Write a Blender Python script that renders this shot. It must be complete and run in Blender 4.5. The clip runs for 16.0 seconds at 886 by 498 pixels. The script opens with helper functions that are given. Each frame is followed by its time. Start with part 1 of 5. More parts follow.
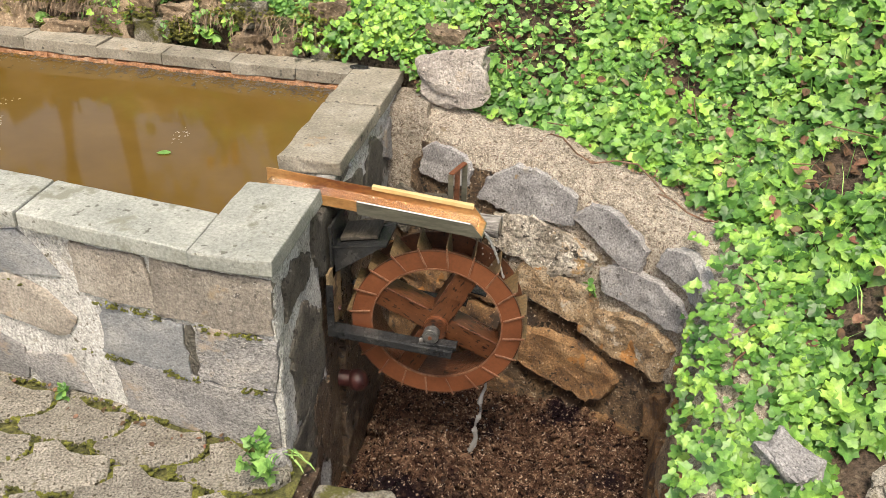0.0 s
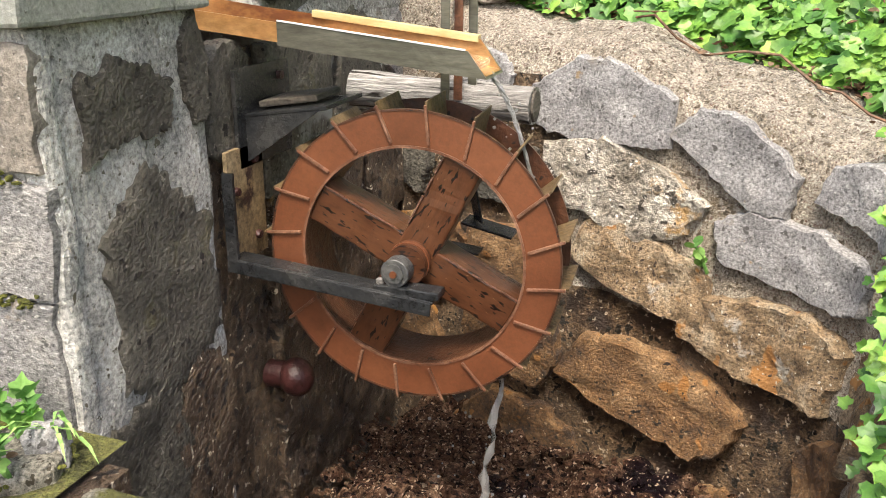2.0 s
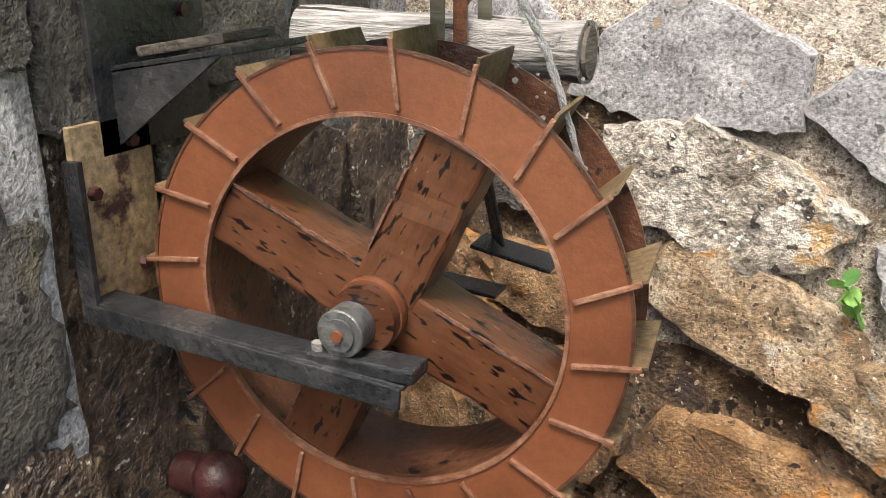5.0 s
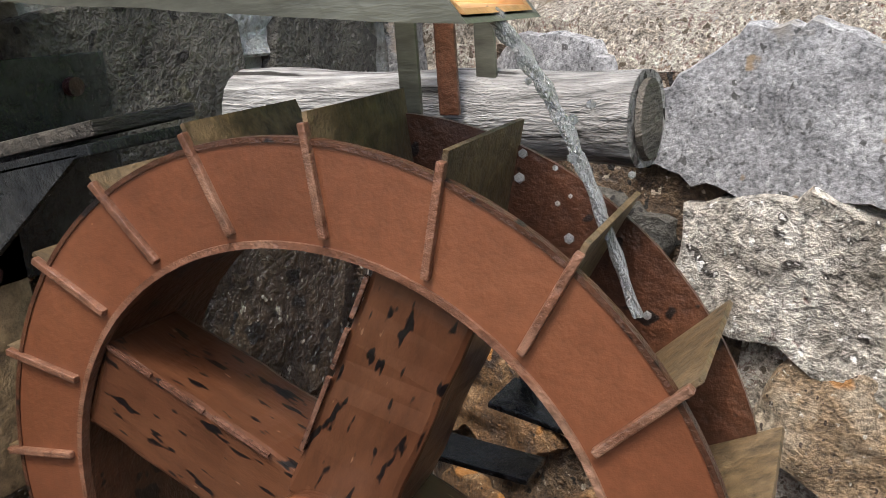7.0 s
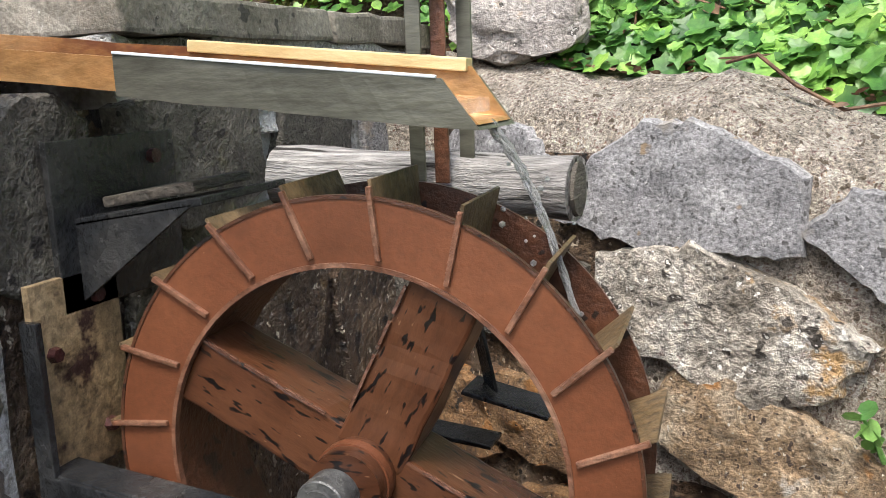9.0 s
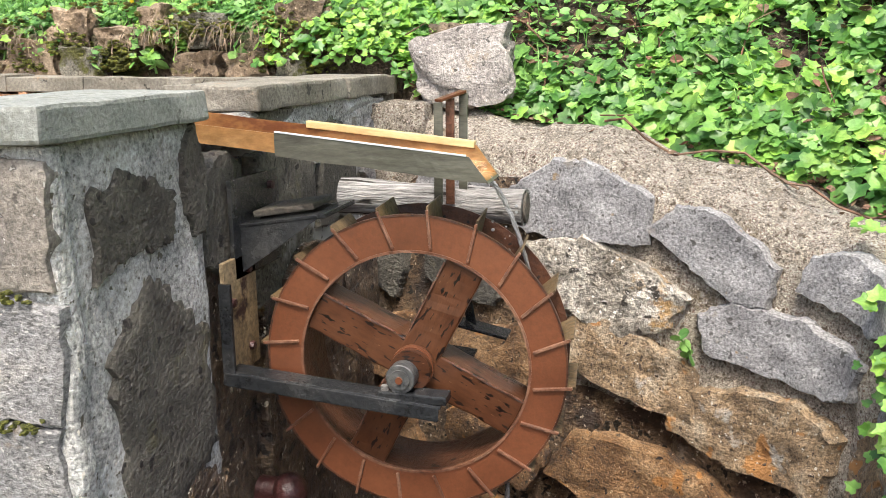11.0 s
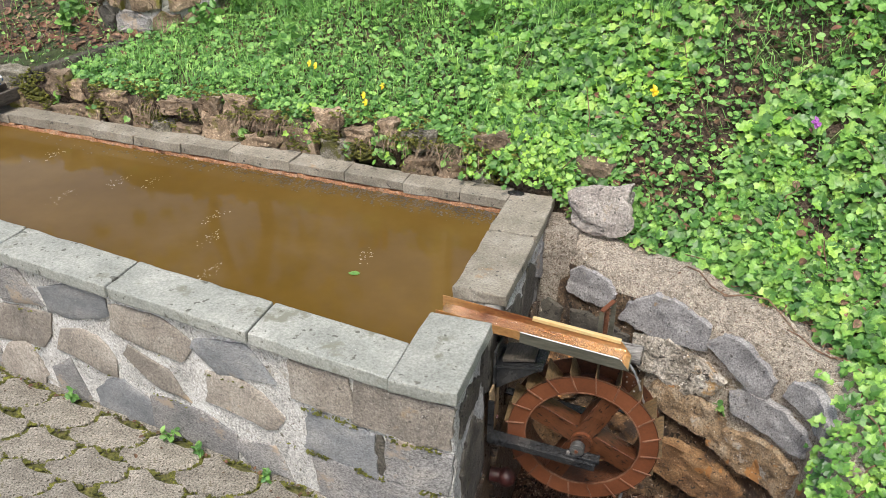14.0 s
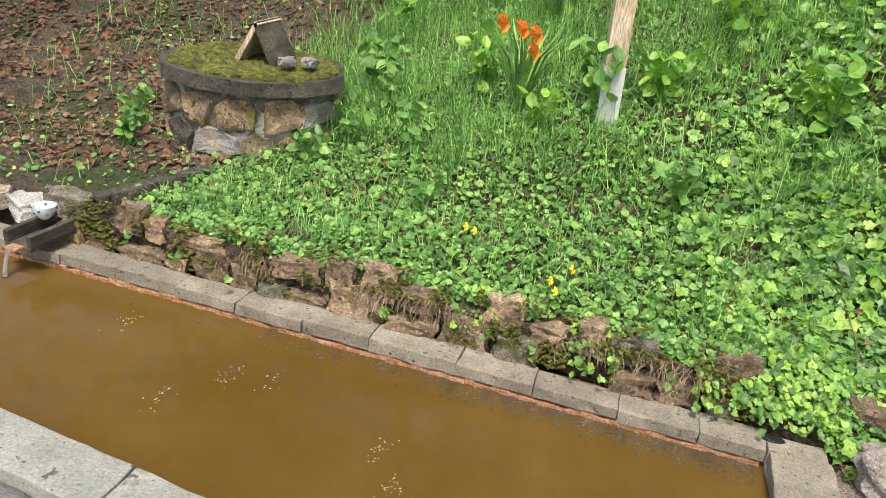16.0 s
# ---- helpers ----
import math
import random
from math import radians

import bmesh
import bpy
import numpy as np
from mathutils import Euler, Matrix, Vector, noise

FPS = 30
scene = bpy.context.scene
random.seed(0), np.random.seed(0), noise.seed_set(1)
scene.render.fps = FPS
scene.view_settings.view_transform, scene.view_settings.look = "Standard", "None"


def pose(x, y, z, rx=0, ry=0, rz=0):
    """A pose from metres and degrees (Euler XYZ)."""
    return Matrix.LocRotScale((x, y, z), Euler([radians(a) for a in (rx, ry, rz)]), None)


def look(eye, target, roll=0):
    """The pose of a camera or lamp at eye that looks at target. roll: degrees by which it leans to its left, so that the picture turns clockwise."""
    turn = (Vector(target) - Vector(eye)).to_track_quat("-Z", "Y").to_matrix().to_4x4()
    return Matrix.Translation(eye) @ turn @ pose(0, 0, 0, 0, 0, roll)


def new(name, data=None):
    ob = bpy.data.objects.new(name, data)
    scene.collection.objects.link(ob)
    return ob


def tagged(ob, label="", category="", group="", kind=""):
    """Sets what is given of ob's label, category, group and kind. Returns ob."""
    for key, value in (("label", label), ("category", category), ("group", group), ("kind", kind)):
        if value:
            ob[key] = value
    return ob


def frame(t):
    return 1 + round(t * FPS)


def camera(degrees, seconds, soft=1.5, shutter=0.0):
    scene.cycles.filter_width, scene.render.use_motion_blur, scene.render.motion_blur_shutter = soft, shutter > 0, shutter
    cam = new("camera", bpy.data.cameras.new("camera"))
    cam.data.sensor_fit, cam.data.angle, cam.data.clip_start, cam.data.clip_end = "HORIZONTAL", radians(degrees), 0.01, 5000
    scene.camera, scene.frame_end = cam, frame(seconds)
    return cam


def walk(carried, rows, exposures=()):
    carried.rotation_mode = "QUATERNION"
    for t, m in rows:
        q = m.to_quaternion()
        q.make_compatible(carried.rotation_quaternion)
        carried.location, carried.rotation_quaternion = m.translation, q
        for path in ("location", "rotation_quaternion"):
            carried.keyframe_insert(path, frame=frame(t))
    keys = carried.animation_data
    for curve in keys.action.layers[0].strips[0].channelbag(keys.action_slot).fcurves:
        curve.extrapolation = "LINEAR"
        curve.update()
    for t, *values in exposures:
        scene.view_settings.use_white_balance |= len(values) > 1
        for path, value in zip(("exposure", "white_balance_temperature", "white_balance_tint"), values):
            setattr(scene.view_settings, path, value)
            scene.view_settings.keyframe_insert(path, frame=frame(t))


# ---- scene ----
cam = camera(54.0, 16.0, soft=0.5)
PATH = [
    (0, (0.525, -1.236, 1.235), (0.377, -0.386, 0.730), 1.4),
    (0.5, (0.765, -1.008, 1.188), (0.489, -0.219, 0.639), 0.2),
    (1, (0.728, -0.857, 0.968), (0.427, -0.064, 0.439), 1.3),
    (1.5, (0.666, -0.710, 0.654), (0.354, 0.137, 0.223), 0.9),
    (2, (0.621, -0.627, 0.483), (0.311, 0.262, 0.147), 0.5),
    (2.5, (0.620, -0.630, 0.439), (0.308, 0.272, 0.139), 0.5),
    (3, (0.609, -0.629, 0.443), (0.298, 0.276, 0.153), 0.6),
    (3.2, (0.611, -0.633, 0.438), (0.298, 0.274, 0.155), 0.5),
    (5.3, (0.517, -0.140, 0.341), (0.132, 0.726, 0.022), -0.6),
    (5.5, (0.512, -0.121, 0.358), (0.123, 0.743, 0.039), -0.8),
    (6, (0.484, -0.028, 0.353), (0.079, 0.839, 0.062), -1.6),
    (6.5, (0.471, 0.053, 0.330), (0.017, 0.905, 0.071), -3.3),
    (7, (0.477, 0.064, 0.334), (0.004, 0.905, 0.071), -4.2),
    (7.5, (0.474, 0.054, 0.333), (0.013, 0.906, 0.084), -3.5),
    (8, (0.475, -0.002, 0.346), (0.064, 0.879, 0.115), -2.7),
    (8.5, (0.495, -0.070, 0.351), (0.098, 0.824, 0.145), -2.4),
    (9, (0.511, -0.144, 0.363), (0.135, 0.761, 0.166), -2.1),
    (9.2, (0.524, -0.182, 0.376), (0.150, 0.724, 0.175), -2.0),
    (11.3, (0.538, -0.710, 0.487), (0.304, 0.236, 0.264), -0.3),
    (11.5, (0.552, -0.744, 0.487), (0.313, 0.201, 0.264), -0.4),
    (12, (0.600, -0.914, 0.505), (0.350, 0.029, 0.286), -0.6),
    (12.5, (0.627, -1.005, 0.562), (0.362, -0.078, 0.298), -1.2),
    (13, (0.682, -1.176, 0.830), (0.409, -0.280, 0.480), -1.6),
    (13.5, (0.629, -1.279, 1.232), (0.359, -0.418, 0.801), -1.9),
    (14, (0.432, -1.432, 1.578), (0.161, -0.591, 1.109), 0.4),
    (14.5, (0.281, -1.419, 1.712), (-0.024, -0.597, 1.231), 2.4),
    (14.8, (0.211, -1.335, 1.645), (-0.136, -0.513, 1.193), 4.8),
    (15, (0.126, -1.201, 1.714), (-0.219, -0.402, 1.222), 4.0),
    (15.5, (-0.096, -1.070, 1.658), (-0.429, -0.248, 1.195), 5.0),
    (16, (-0.557, -0.918, 1.566), (-0.761, -0.014, 1.190), 7.1),]
walk(cam, [(t, look(eye, target, roll)) for t, eye, target, roll in PATH],
     exposures=[(0.0, 1.05, 7300, 8), (0.5, 0.88, 7200, 8), (1.5, 1.27, 7000, 8), (2.0, 1.42, 7000, 8), (5.5, 1.5, 6600, 8), (6.0, 1.35, 6300, 8), (7.0, 1.05, 6200, 8), (8.5, 1.25, 6250, 8), (9.0, 1.15, 6300, 8), (11.5, 1.32, 6600, 8), (12.5, 1.15, 6700, 8), (14.0, 0.8, 6500, 8), (15.5, 0.72, 6500, 8), (16.0, 0.83, 6900, 8)])

# ---- light: bright overcast sky over a wood ----
world = bpy.data.worlds.new("world")
scene.world = world
world.use_nodes = True
wn = world.node_tree
sky = wn.nodes.new("ShaderNodeTexSky")
sky.sky_type = 'NISHITA'
sky.sun_disc = False
sky.sun_elevation = radians(58)
sky.sun_rotation = radians(172)
sky.dust_density = 4.0
wn.nodes["Background"].inputs[1].default_value = 0.14
wn.links.new(sky.outputs[0], wn.nodes["Background"].inputs[0])
sun = new("sun", bpy.data.lights.new("sun", 'SUN'))
sun.data.energy = 2.0
sun.data.angle = radians(14)
sun.data.color = (1.0, 0.96, 0.88)
sun.matrix_world = look((0, 0, 5), (-.31, 2.2, 0))
rnd = random.Random(7)


# ---- materials ----
def mat(name, cols, scale=12.0, rough=0.85, bump=0.4, fine=90.0, metal=0.0, rand=0.15, island=False,
        blot=None, blot_scale=5.0, blot_at=0.55, spec=0.5, stretch=(1, 1, 1), rough_var=0.12, trans=0.0, dist=0.01, grain=0.6, lean=0.0, flecks=()):
    """Two-scale noise colour with blotches, fine relief and a small change from piece to piece."""
    m = bpy.data.materials.new(name)
    m.use_nodes = True
    nt = m.node_tree
    N, K = nt.nodes, nt.links
    b = N["Principled BSDF"]
    tc = N.new("ShaderNodeTexCoord")
    mp = N.new("ShaderNodeMapping")
    mp.inputs["Scale"].default_value = stretch
    mp.inputs["Rotation"].default_value = (0, radians(lean), 0)
    K.new(tc.outputs["Object"], mp.inputs[0])

    def noise_tex(sc, det, ro=0.6):
        n = N.new("ShaderNodeTexNoise")
        n.inputs["Scale"].default_value = sc
        n.inputs["Detail"].default_value = det
        n.inputs["Roughness"].default_value = ro
        K.new(mp.outputs[0], n.inputs["Vector"])
        return n
    n1 = noise_tex(scale, 6, 0.65)
    ramp = N.new("ShaderNodeValToRGB")
    els = ramp.color_ramp.elements
    lo, hi = 0.32, 0.68
    for i, c in enumerate(cols):
        p = lo + (hi - lo) * i / max(1, len(cols) - 1)
        e = els[i] if i < 2 else els.new(p)
        e.position, e.color = p, (*c, 1)
    K.new(n1.outputs[0], ramp.inputs[0])
    n2 = noise_tex(fine, 4, 0.7)
    mul = N.new("ShaderNodeMix")
    mul.data_type, mul.blend_type = 'RGBA', 'OVERLAY'
    mul.inputs[0].default_value = grain
    K.new(ramp.outputs[0], mul.inputs[6])
    con = N.new("ShaderNodeMapRange")
    con.inputs[1].default_value, con.inputs[2].default_value = .3, .7
    K.new(n2.outputs[0], con.inputs[0])
    K.new(con.outputs[0], mul.inputs[7])
    out = mul.outputs[2]
    if blot:
        n3 = noise_tex(blot_scale, 5, 0.7)
        r3 = N.new("ShaderNodeMapRange")
        r3.inputs[1].default_value, r3.inputs[2].default_value = blot_at, blot_at + 0.07
        K.new(n3.outputs[0], r3.inputs[0])
        mx = N.new("ShaderNodeMix")
        mx.data_type = 'RGBA'
        K.new(r3.outputs[0], mx.inputs[0])
        K.new(out, mx.inputs[6])
        mx.inputs[7].default_value = (*blot, 1)
        out = mx.outputs[2]
    for fc, fs, fa in flecks:
        n4 = noise_tex(fs, 2, .55)
        r4 = N.new("ShaderNodeMapRange")
        r4.inputs[1].default_value, r4.inputs[2].default_value = fa, fa + 0.035
        K.new(n4.outputs[0], r4.inputs[0])
        mx = N.new("ShaderNodeMix")
        mx.data_type = 'RGBA'
        K.new(r4.outputs[0], mx.inputs[0])
        K.new(out, mx.inputs[6])
        mx.inputs[7].default_value = (*fc, 1)
        out = mx.outputs[2]
    if rand:
        hs = N.new("ShaderNodeHueSaturation")
        src = N.new("ShaderNodeNewGeometry").outputs["Random Per Island"] if island else N.new("ShaderNodeObjectInfo").outputs["Random"]
        mr = N.new("ShaderNodeMapRange")
        mr.inputs[3].default_value, mr.inputs[4].default_value = 1 - rand, 1 + rand
        K.new(src, mr.inputs[0])
        K.new(mr.outputs[0], hs.inputs["Value"])
        if island:
            mr2 = N.new("ShaderNodeMapRange")
            mr2.inputs[3].default_value, mr2.inputs[4].default_value = 0.515, 0.475
            K.new(src, mr2.inputs[0])
            K.new(mr2.outputs[0], hs.inputs["Hue"])
        K.new(out, hs.inputs["Color"])
        out = hs.outputs[0]
    K.new(out, b.inputs["Base Color"])
    rr = N.new("ShaderNodeMapRange")
    rr.inputs[3].default_value, rr.inputs[4].default_value = max(0.03, rough - rough_var), min(1, rough + rough_var)
    K.new(n1.outputs[0], rr.inputs[0])
    K.new(rr.outputs[0], b.inputs["Roughness"])
    b.inputs["Metallic"].default_value = metal
    b.inputs["Specular IOR Level"].default_value = spec
    if bump:
        ad = N.new("ShaderNodeMath")
        ad.operation = 'ADD'
        K.new(n1.outputs[0], ad.inputs[0])
        K.new(n2.outputs[0], ad.inputs[1])
        bp = N.new("ShaderNodeBump")
        bp.inputs["Strength"].default_value, bp.inputs["Distance"].default_value = bump, dist
        K.new(ad.outputs[0], bp.inputs["Height"])
        K.new(bp.outputs[0], b.inputs["Normal"])
    if trans:
        t = N.new("ShaderNodeBsdfTranslucent")
        K.new(out, t.inputs[0])
        ms = N.new("ShaderNodeMixShader")
        ms.inputs[0].default_value = trans
        K.new(b.outputs[0], ms.inputs[1])
        K.new(t.outputs[0], ms.inputs[2])
        K.new(ms.outputs[0], N["Material Output"].inputs[0])
    return m


M_SLAB = mat("weathered slab", [(.205, .212, .192), (.262, .268, .243), (.335, .335, .308)], 7, .75, .3, 160, blot=(.165, .165, .132), blot_scale=9, blot_at=.58, rand=.12, grain=.36, flecks=[((.085, .083, .07), 30, .66), ((.12, .115, .095), 60, .68), ((.44, .44, .42), 120, .72)])
M_SLAB_OLD = mat("stained slab", [(.15, .135, .105), (.225, .2, .16), (.30, .275, .23)], 9, .8, .4, 150, blot=(.29, .19, .105), blot_scale=6, blot_at=.64, rand=.16, grain=.4, flecks=[((.065, .06, .05), 50, .66), ((.38, .36, .32), 120, .7)])
M_MORTAR = mat("grey mortar", [(.36, .348, .33), (.50, .487, .465), (.64, .627, .605)], 13, .9, .8, 170, blot=(.30, .265, .22), blot_scale=8, blot_at=.62, grain=.7, dist=.012, flecks=[((.145, .129, .099), 90, .66), ((.687, .642, .579), 150, .66)])
M_STONE = mat("wall stone", [(.165, .16, .16), (.245, .235, .23), (.335, .31, .285)], 8, .8, .6, 170, blot=(.35, .28, .215), blot_scale=5.5, blot_at=.56, rand=.16, stretch=(1, 1, 1.5), grain=.75, dist=.012, flecks=[((.1, .095, .09), 75, .65), ((.45, .43, .4), 150, .67)])
M_STONE_BLUE = mat("blue grey wall stone", [(.15, .155, .165), (.21, .215, .222), (.285, .28, .275)], 10, .8, .5, 170, blot=(.27, .235, .195), blot_scale=6, blot_at=.64, rand=.2, stretch=(1, 1, 1.6), grain=.5, dist=.01, flecks=[((.1, .098, .095), 75, .68), ((.42, .41, .4), 150, .7)])
M_STONE_TAN = mat("tan wall stone", [(.185, .162, .142), (.27, .236, .2), (.35, .315, .275)], 9, .8, .5, 170, blot=(.37, .28, .19), blot_scale=6, blot_at=.6, rand=.2, grain=.55, dist=.012, flecks=[((.12, .105, .09), 75, .66), ((.48, .45, .41), 150, .68)])
M_STONE_DARK = mat("damp dark stone", [(.06, .053, .045), (.1, .09, .074), (.155, .14, .115)], 14, .65, .9, 120, rand=.15, grain=.55, dist=.02, blot=(.14, .125, .075), blot_scale=6, blot_at=.62, flecks=[((.025, .02, .018), 60, .63), ((.24, .22, .19), 130, .67)])
# pale flecks: concrete gravel, and wet glints put into the colour
M_WET = mat("wet stained wall", [(.042, .028, .021), (.10, .066, .044), (.21, .148, .092)], 12, .3, 1.0, 90, blot=(.244, .155, .065), blot_scale=9, blot_at=.62, dist=.02, flecks=[((.585, .520, .423), 85, .65), ((.016, .011, .010), 40, .6)])
M_CONC = mat("coarse concrete", [(.350, .288, .221), (.530, .453, .366), (.700, .618, .525)], 40, .94, 1.0, 260, blot=(.318, .242, .154), blot_scale=7, blot_at=.61, dist=.022, grain=.9, flecks=[((.180, .134, .093), 130, .6), ((.828, .752, .659), 150, .62)])
M_LIME = mat("pale grey limestone", [(.172, .164, .166), (.24, .231, .231), (.322, .31, .306)], 20, .8, .4, 230, blot=(.30, .27, .235), blot_scale=9, blot_at=.63, rand=.14, grain=.75, dist=.012, flecks=[((.085, .08, .076), 80, .655), ((.42, .405, .39), 150, .66), ((.276, .196, .121), 34, .71)])
M_OCHRE = mat("rust streaked stone", [(.115, .075, .042), (.25, .17, .098), (.38, .31, .225)], 17, .7, .7, 190, blot=(.35, .325, .29), blot_scale=12, blot_at=.6, rand=.12, dist=.012, grain=.8, flecks=[((.34, .16, .05), 22, .62), ((.055, .035, .024), 95, .65), ((.5, .45, .37), 150, .67)])
M_QUARTZ = mat("speckled quartz stone", [(.172, .144, .109), (.391, .345, .287), (.598, .552, .483)], 16, .78, 1.0, 110, blot=(.460, .287, .127), blot_scale=10, blot_at=.58, rand=.1, dist=.02, grain=.8, flecks=[((.069, .057, .046), 50, .62), ((.713, .678, .621), 100, .64)])
M_RUSTSTONE = mat("iron stained stone", [(.06, .032, .018), (.19, .1, .042), (.37, .23, .12)], 16, .5, .8, 190, blot=(.05, .03, .02), blot_scale=10, blot_at=.55, rand=.12, dist=.013, grain=.65, flecks=[((.4, .18, .05), 24, .64), ((.02, .012, .009), 80, .65), ((.5, .36, .22), 150, .67)])
# pale flecks put the wet bed's sparkle into the colour
M_FLOOR = mat("wet iron stained bed", [(.04, .02, .017), (.15, .08, .053), (.40, .25, .165)], 40, .1, 1.0, 180, blot=(.026, .015, .02), blot_scale=3.2, blot_at=.52, rough_var=.08, dist=.05, grain=.9, rand=0, flecks=[((.78, .58, .43), 130, .62), ((.020, .012, .013), 70, .6)])
M_PAVER = mat("concrete paver", [(.215, .19, .155), (.33, .30, .25), (.44, .40, .345)], 14, .9, 1.0, 200, blot=(.176, .154, .088), blot_scale=9, blot_at=.6, rand=.16, grain=.85, dist=.015, flecks=[((.095, .077, .053), 90, .62), ((.570, .512, .424), 130, .65)])
M_SOIL = mat("mossy joint soil", [(.065, .065, .019), (.143, .143, .039), (.221, .208, .052)], 28, .95, 1.0, 130, blot=(.078, .058, .039), blot_scale=7, blot_at=.56, rand=0, dist=.02)
M_MOSS = mat("moss", [(.05, .052, .01), (.16, .165, .026), (.34, .345, .055)], 40, .95, 1.0, 220, rand=.1, dist=.02)
M_MOSSY = mat("mossy concrete", [(.16, .14, .1), (.3, .27, .21), (.42, .39, .33)], 30, .92, 1.0, 200, blot=(.15, .145, .035), blot_scale=10, blot_at=.53, rand=.15, dist=.02, grain=.7)
M_EARTH = mat("leafy forest earth", [(.056, .037, .025), (.106, .071, .048), (.170, .126, .089)], 11, .95, 1.0, 110, blot=(.061, .085, .023), blot_scale=2.2, blot_at=.53, rand=0, dist=.03, grain=.8, flecks=[((.033, .020, .012), 40, .62), ((.243, .187, .129), 60, .66)])
M_WATER = mat("brown iron water", [(.093, .053, .010), (.106, .062, .014), (.123, .075, .020)], 1.6, .06, .012, 6, rand=0, rough_var=.02, spec=.14, grain=.05)
M_DEPOSIT = mat("orange iron deposit", [(.25, .11, .05), (.45, .22, .11), (.5, .35, .25)], 40, .8, .8, 140, rand=.1)
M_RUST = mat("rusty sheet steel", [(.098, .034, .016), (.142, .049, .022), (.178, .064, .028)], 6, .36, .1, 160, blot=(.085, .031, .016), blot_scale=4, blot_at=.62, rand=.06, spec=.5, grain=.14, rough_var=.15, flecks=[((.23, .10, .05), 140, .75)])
M_RUST_EDGE = mat("worn blade steel with glint tone", [(.095, .038, .02), (.15, .066, .038), (.215, .115, .072)], 22, .32, .3, 150, rand=.15, grain=.4)
M_WET_ARRIS = mat("wet shining wood", [(.07, .03, .018), (.11, .05, .032), (.15, .075, .05)], 30, .08, .3, 150, rand=.1, spec=.9)
M_BLADE = mat("olive rusted blade", [(.07, .045, .02), (.11, .07, .032), (.14, .095, .05)], 16, .6, .3, 120, rand=.15)
M_BEAM = mat("red brown weathered beam", [(.04, .015, .007), (.066, .024, .011), (.096, .038, .017)], 10, .3, .15, 120, rand=.1, dist=.004, grain=.25, stretch=(.3, 1, 1), flecks=[((.005, .003, .003), 150, .6), ((.18, .1, .058), 220, .7)])
M_STEEL = mat("dark painted steel", [(.009, .009, .01), (.02, .021, .023), (.045, .044, .043)], 14, .25, .3, 130, blot=(.07, .05, .033), blot_scale=9, blot_at=.66, rand=.1, grain=.4)
M_PLATE = mat("tan corroded plate", [(.172, .109, .055), (.265, .179, .094), (.312, .234, .140)], 8, .6, .3, 120, blot=(.039, .016, .012), blot_scale=14, blot_at=.58, rand=0)
M_LIP = mat("bright brassy lip", [(.62, .4, .16), (.8, .62, .32), (.9, .78, .5)], 8, .35, .1, 90, metal=.35, rand=0, stretch=(.4, 1, 1), grain=.15)
M_ZINC = mat("dull zinc sheet", [(.09, .087, .066), (.145, .14, .112), (.20, .195, .165)], 6, .36, .1, 90, metal=.45, blot=(.19, .11, .045), blot_scale=8, blot_at=.66, rand=0, stretch=(.3, 1, 1.5), grain=.3)
M_COPPER = mat("heat stained copper gutter", [(.234, .094, .031), (.390, .203, .078), (.530, .335, .156)], 7, .4, .15, 80, metal=.3, blot=(.156, .055, .023), blot_scale=12, blot_at=.6, rand=0, stretch=(.5, 1, 1), grain=.3)
M_LOG = mat("grey weathered log", [(.11, .1, .09), (.31, .29, .275), (.43, .41, .395)], 16, .85, .8, 130, blot=(.07, .05, .045), blot_scale=11, blot_at=.55, rand=0, stretch=(.18, 1.6, 1.6), flecks=[((.03, .025, .02), 60, .6)])
M_WOOD = mat("dark wet wood", [(.025, .02, .016), (.06, .05, .04), (.12, .1, .08)], 14, .7, .7, 100, rand=.1, stretch=(1.5, .4, 1.5))
M_POST = mat("pale split post", [(.32, .24, .15), (.5, .4, .27), (.6, .53, .43)], 12, .8, .5, 90, rand=0, stretch=(2, 2, .3))
M_BALL = mat("dark red iron fitting", [(.025, .008, .008), (.05, .017, .016), (.08, .03, .027)], 12, .3, .3, 100, rand=0)
M_BEARING = mat("grey worn bearing steel", [(.035, .035, .035), (.077, .077, .077), (.133, .130, .122)], 20, .35, .3, 140, metal=.3, rand=0, grain=.4)
M_BARK = mat("tree bark", [(.04, .035, .03), (.1, .085, .065), (.16, .14, .11)], 14, .95, 1.0, 60, rand=.1, stretch=(1, 1, .3), dist=.03)
M_IVY = mat("ivy leaf", [(.05, .15, .034), (.125, .295, .055), (.27, .45, .09)], 13, .42, .1, 60, rand=.55, island=True, trans=.3, grain=.3)
M_HERB = mat("bright herb leaf", [(.12, .28, .07), (.17, .37, .09), (.26, .46, .13)], 13, .5, .1, 60, rand=.5, island=True, trans=.34, grain=.3)
M_GRASS = mat("grass blade", [(.118, .291, .069), (.212, .450, .118), (.356, .595, .198)], 13, .6, 0, 60, rand=.45, island=True, trans=.35)
M_DEAD = mat("dead leaf", [(.069, .034, .017), (.137, .076, .039), (.206, .145, .094)], 5.0, .8, .2, 60, rand=.4, island=True, trans=.1)
M_YOUNG = mat("young ivy leaf", [(.154, .350, .048), (.223, .454, .065), (.307, .542, .096)], 13, .45, .1, 60, rand=.35, island=True, trans=.35, grain=.3)
# wet rust, its colour taken darker for the shade inside the wheel
M_RUST_DARK = mat("wet rust in shade tone", [(.032, .014, .008), (.063, .025, .013), (.098, .038, .018)], 12, .35, .3, 120, rand=.06, grain=.4, flecks=[((.010, .006, .005), 60, .62)])
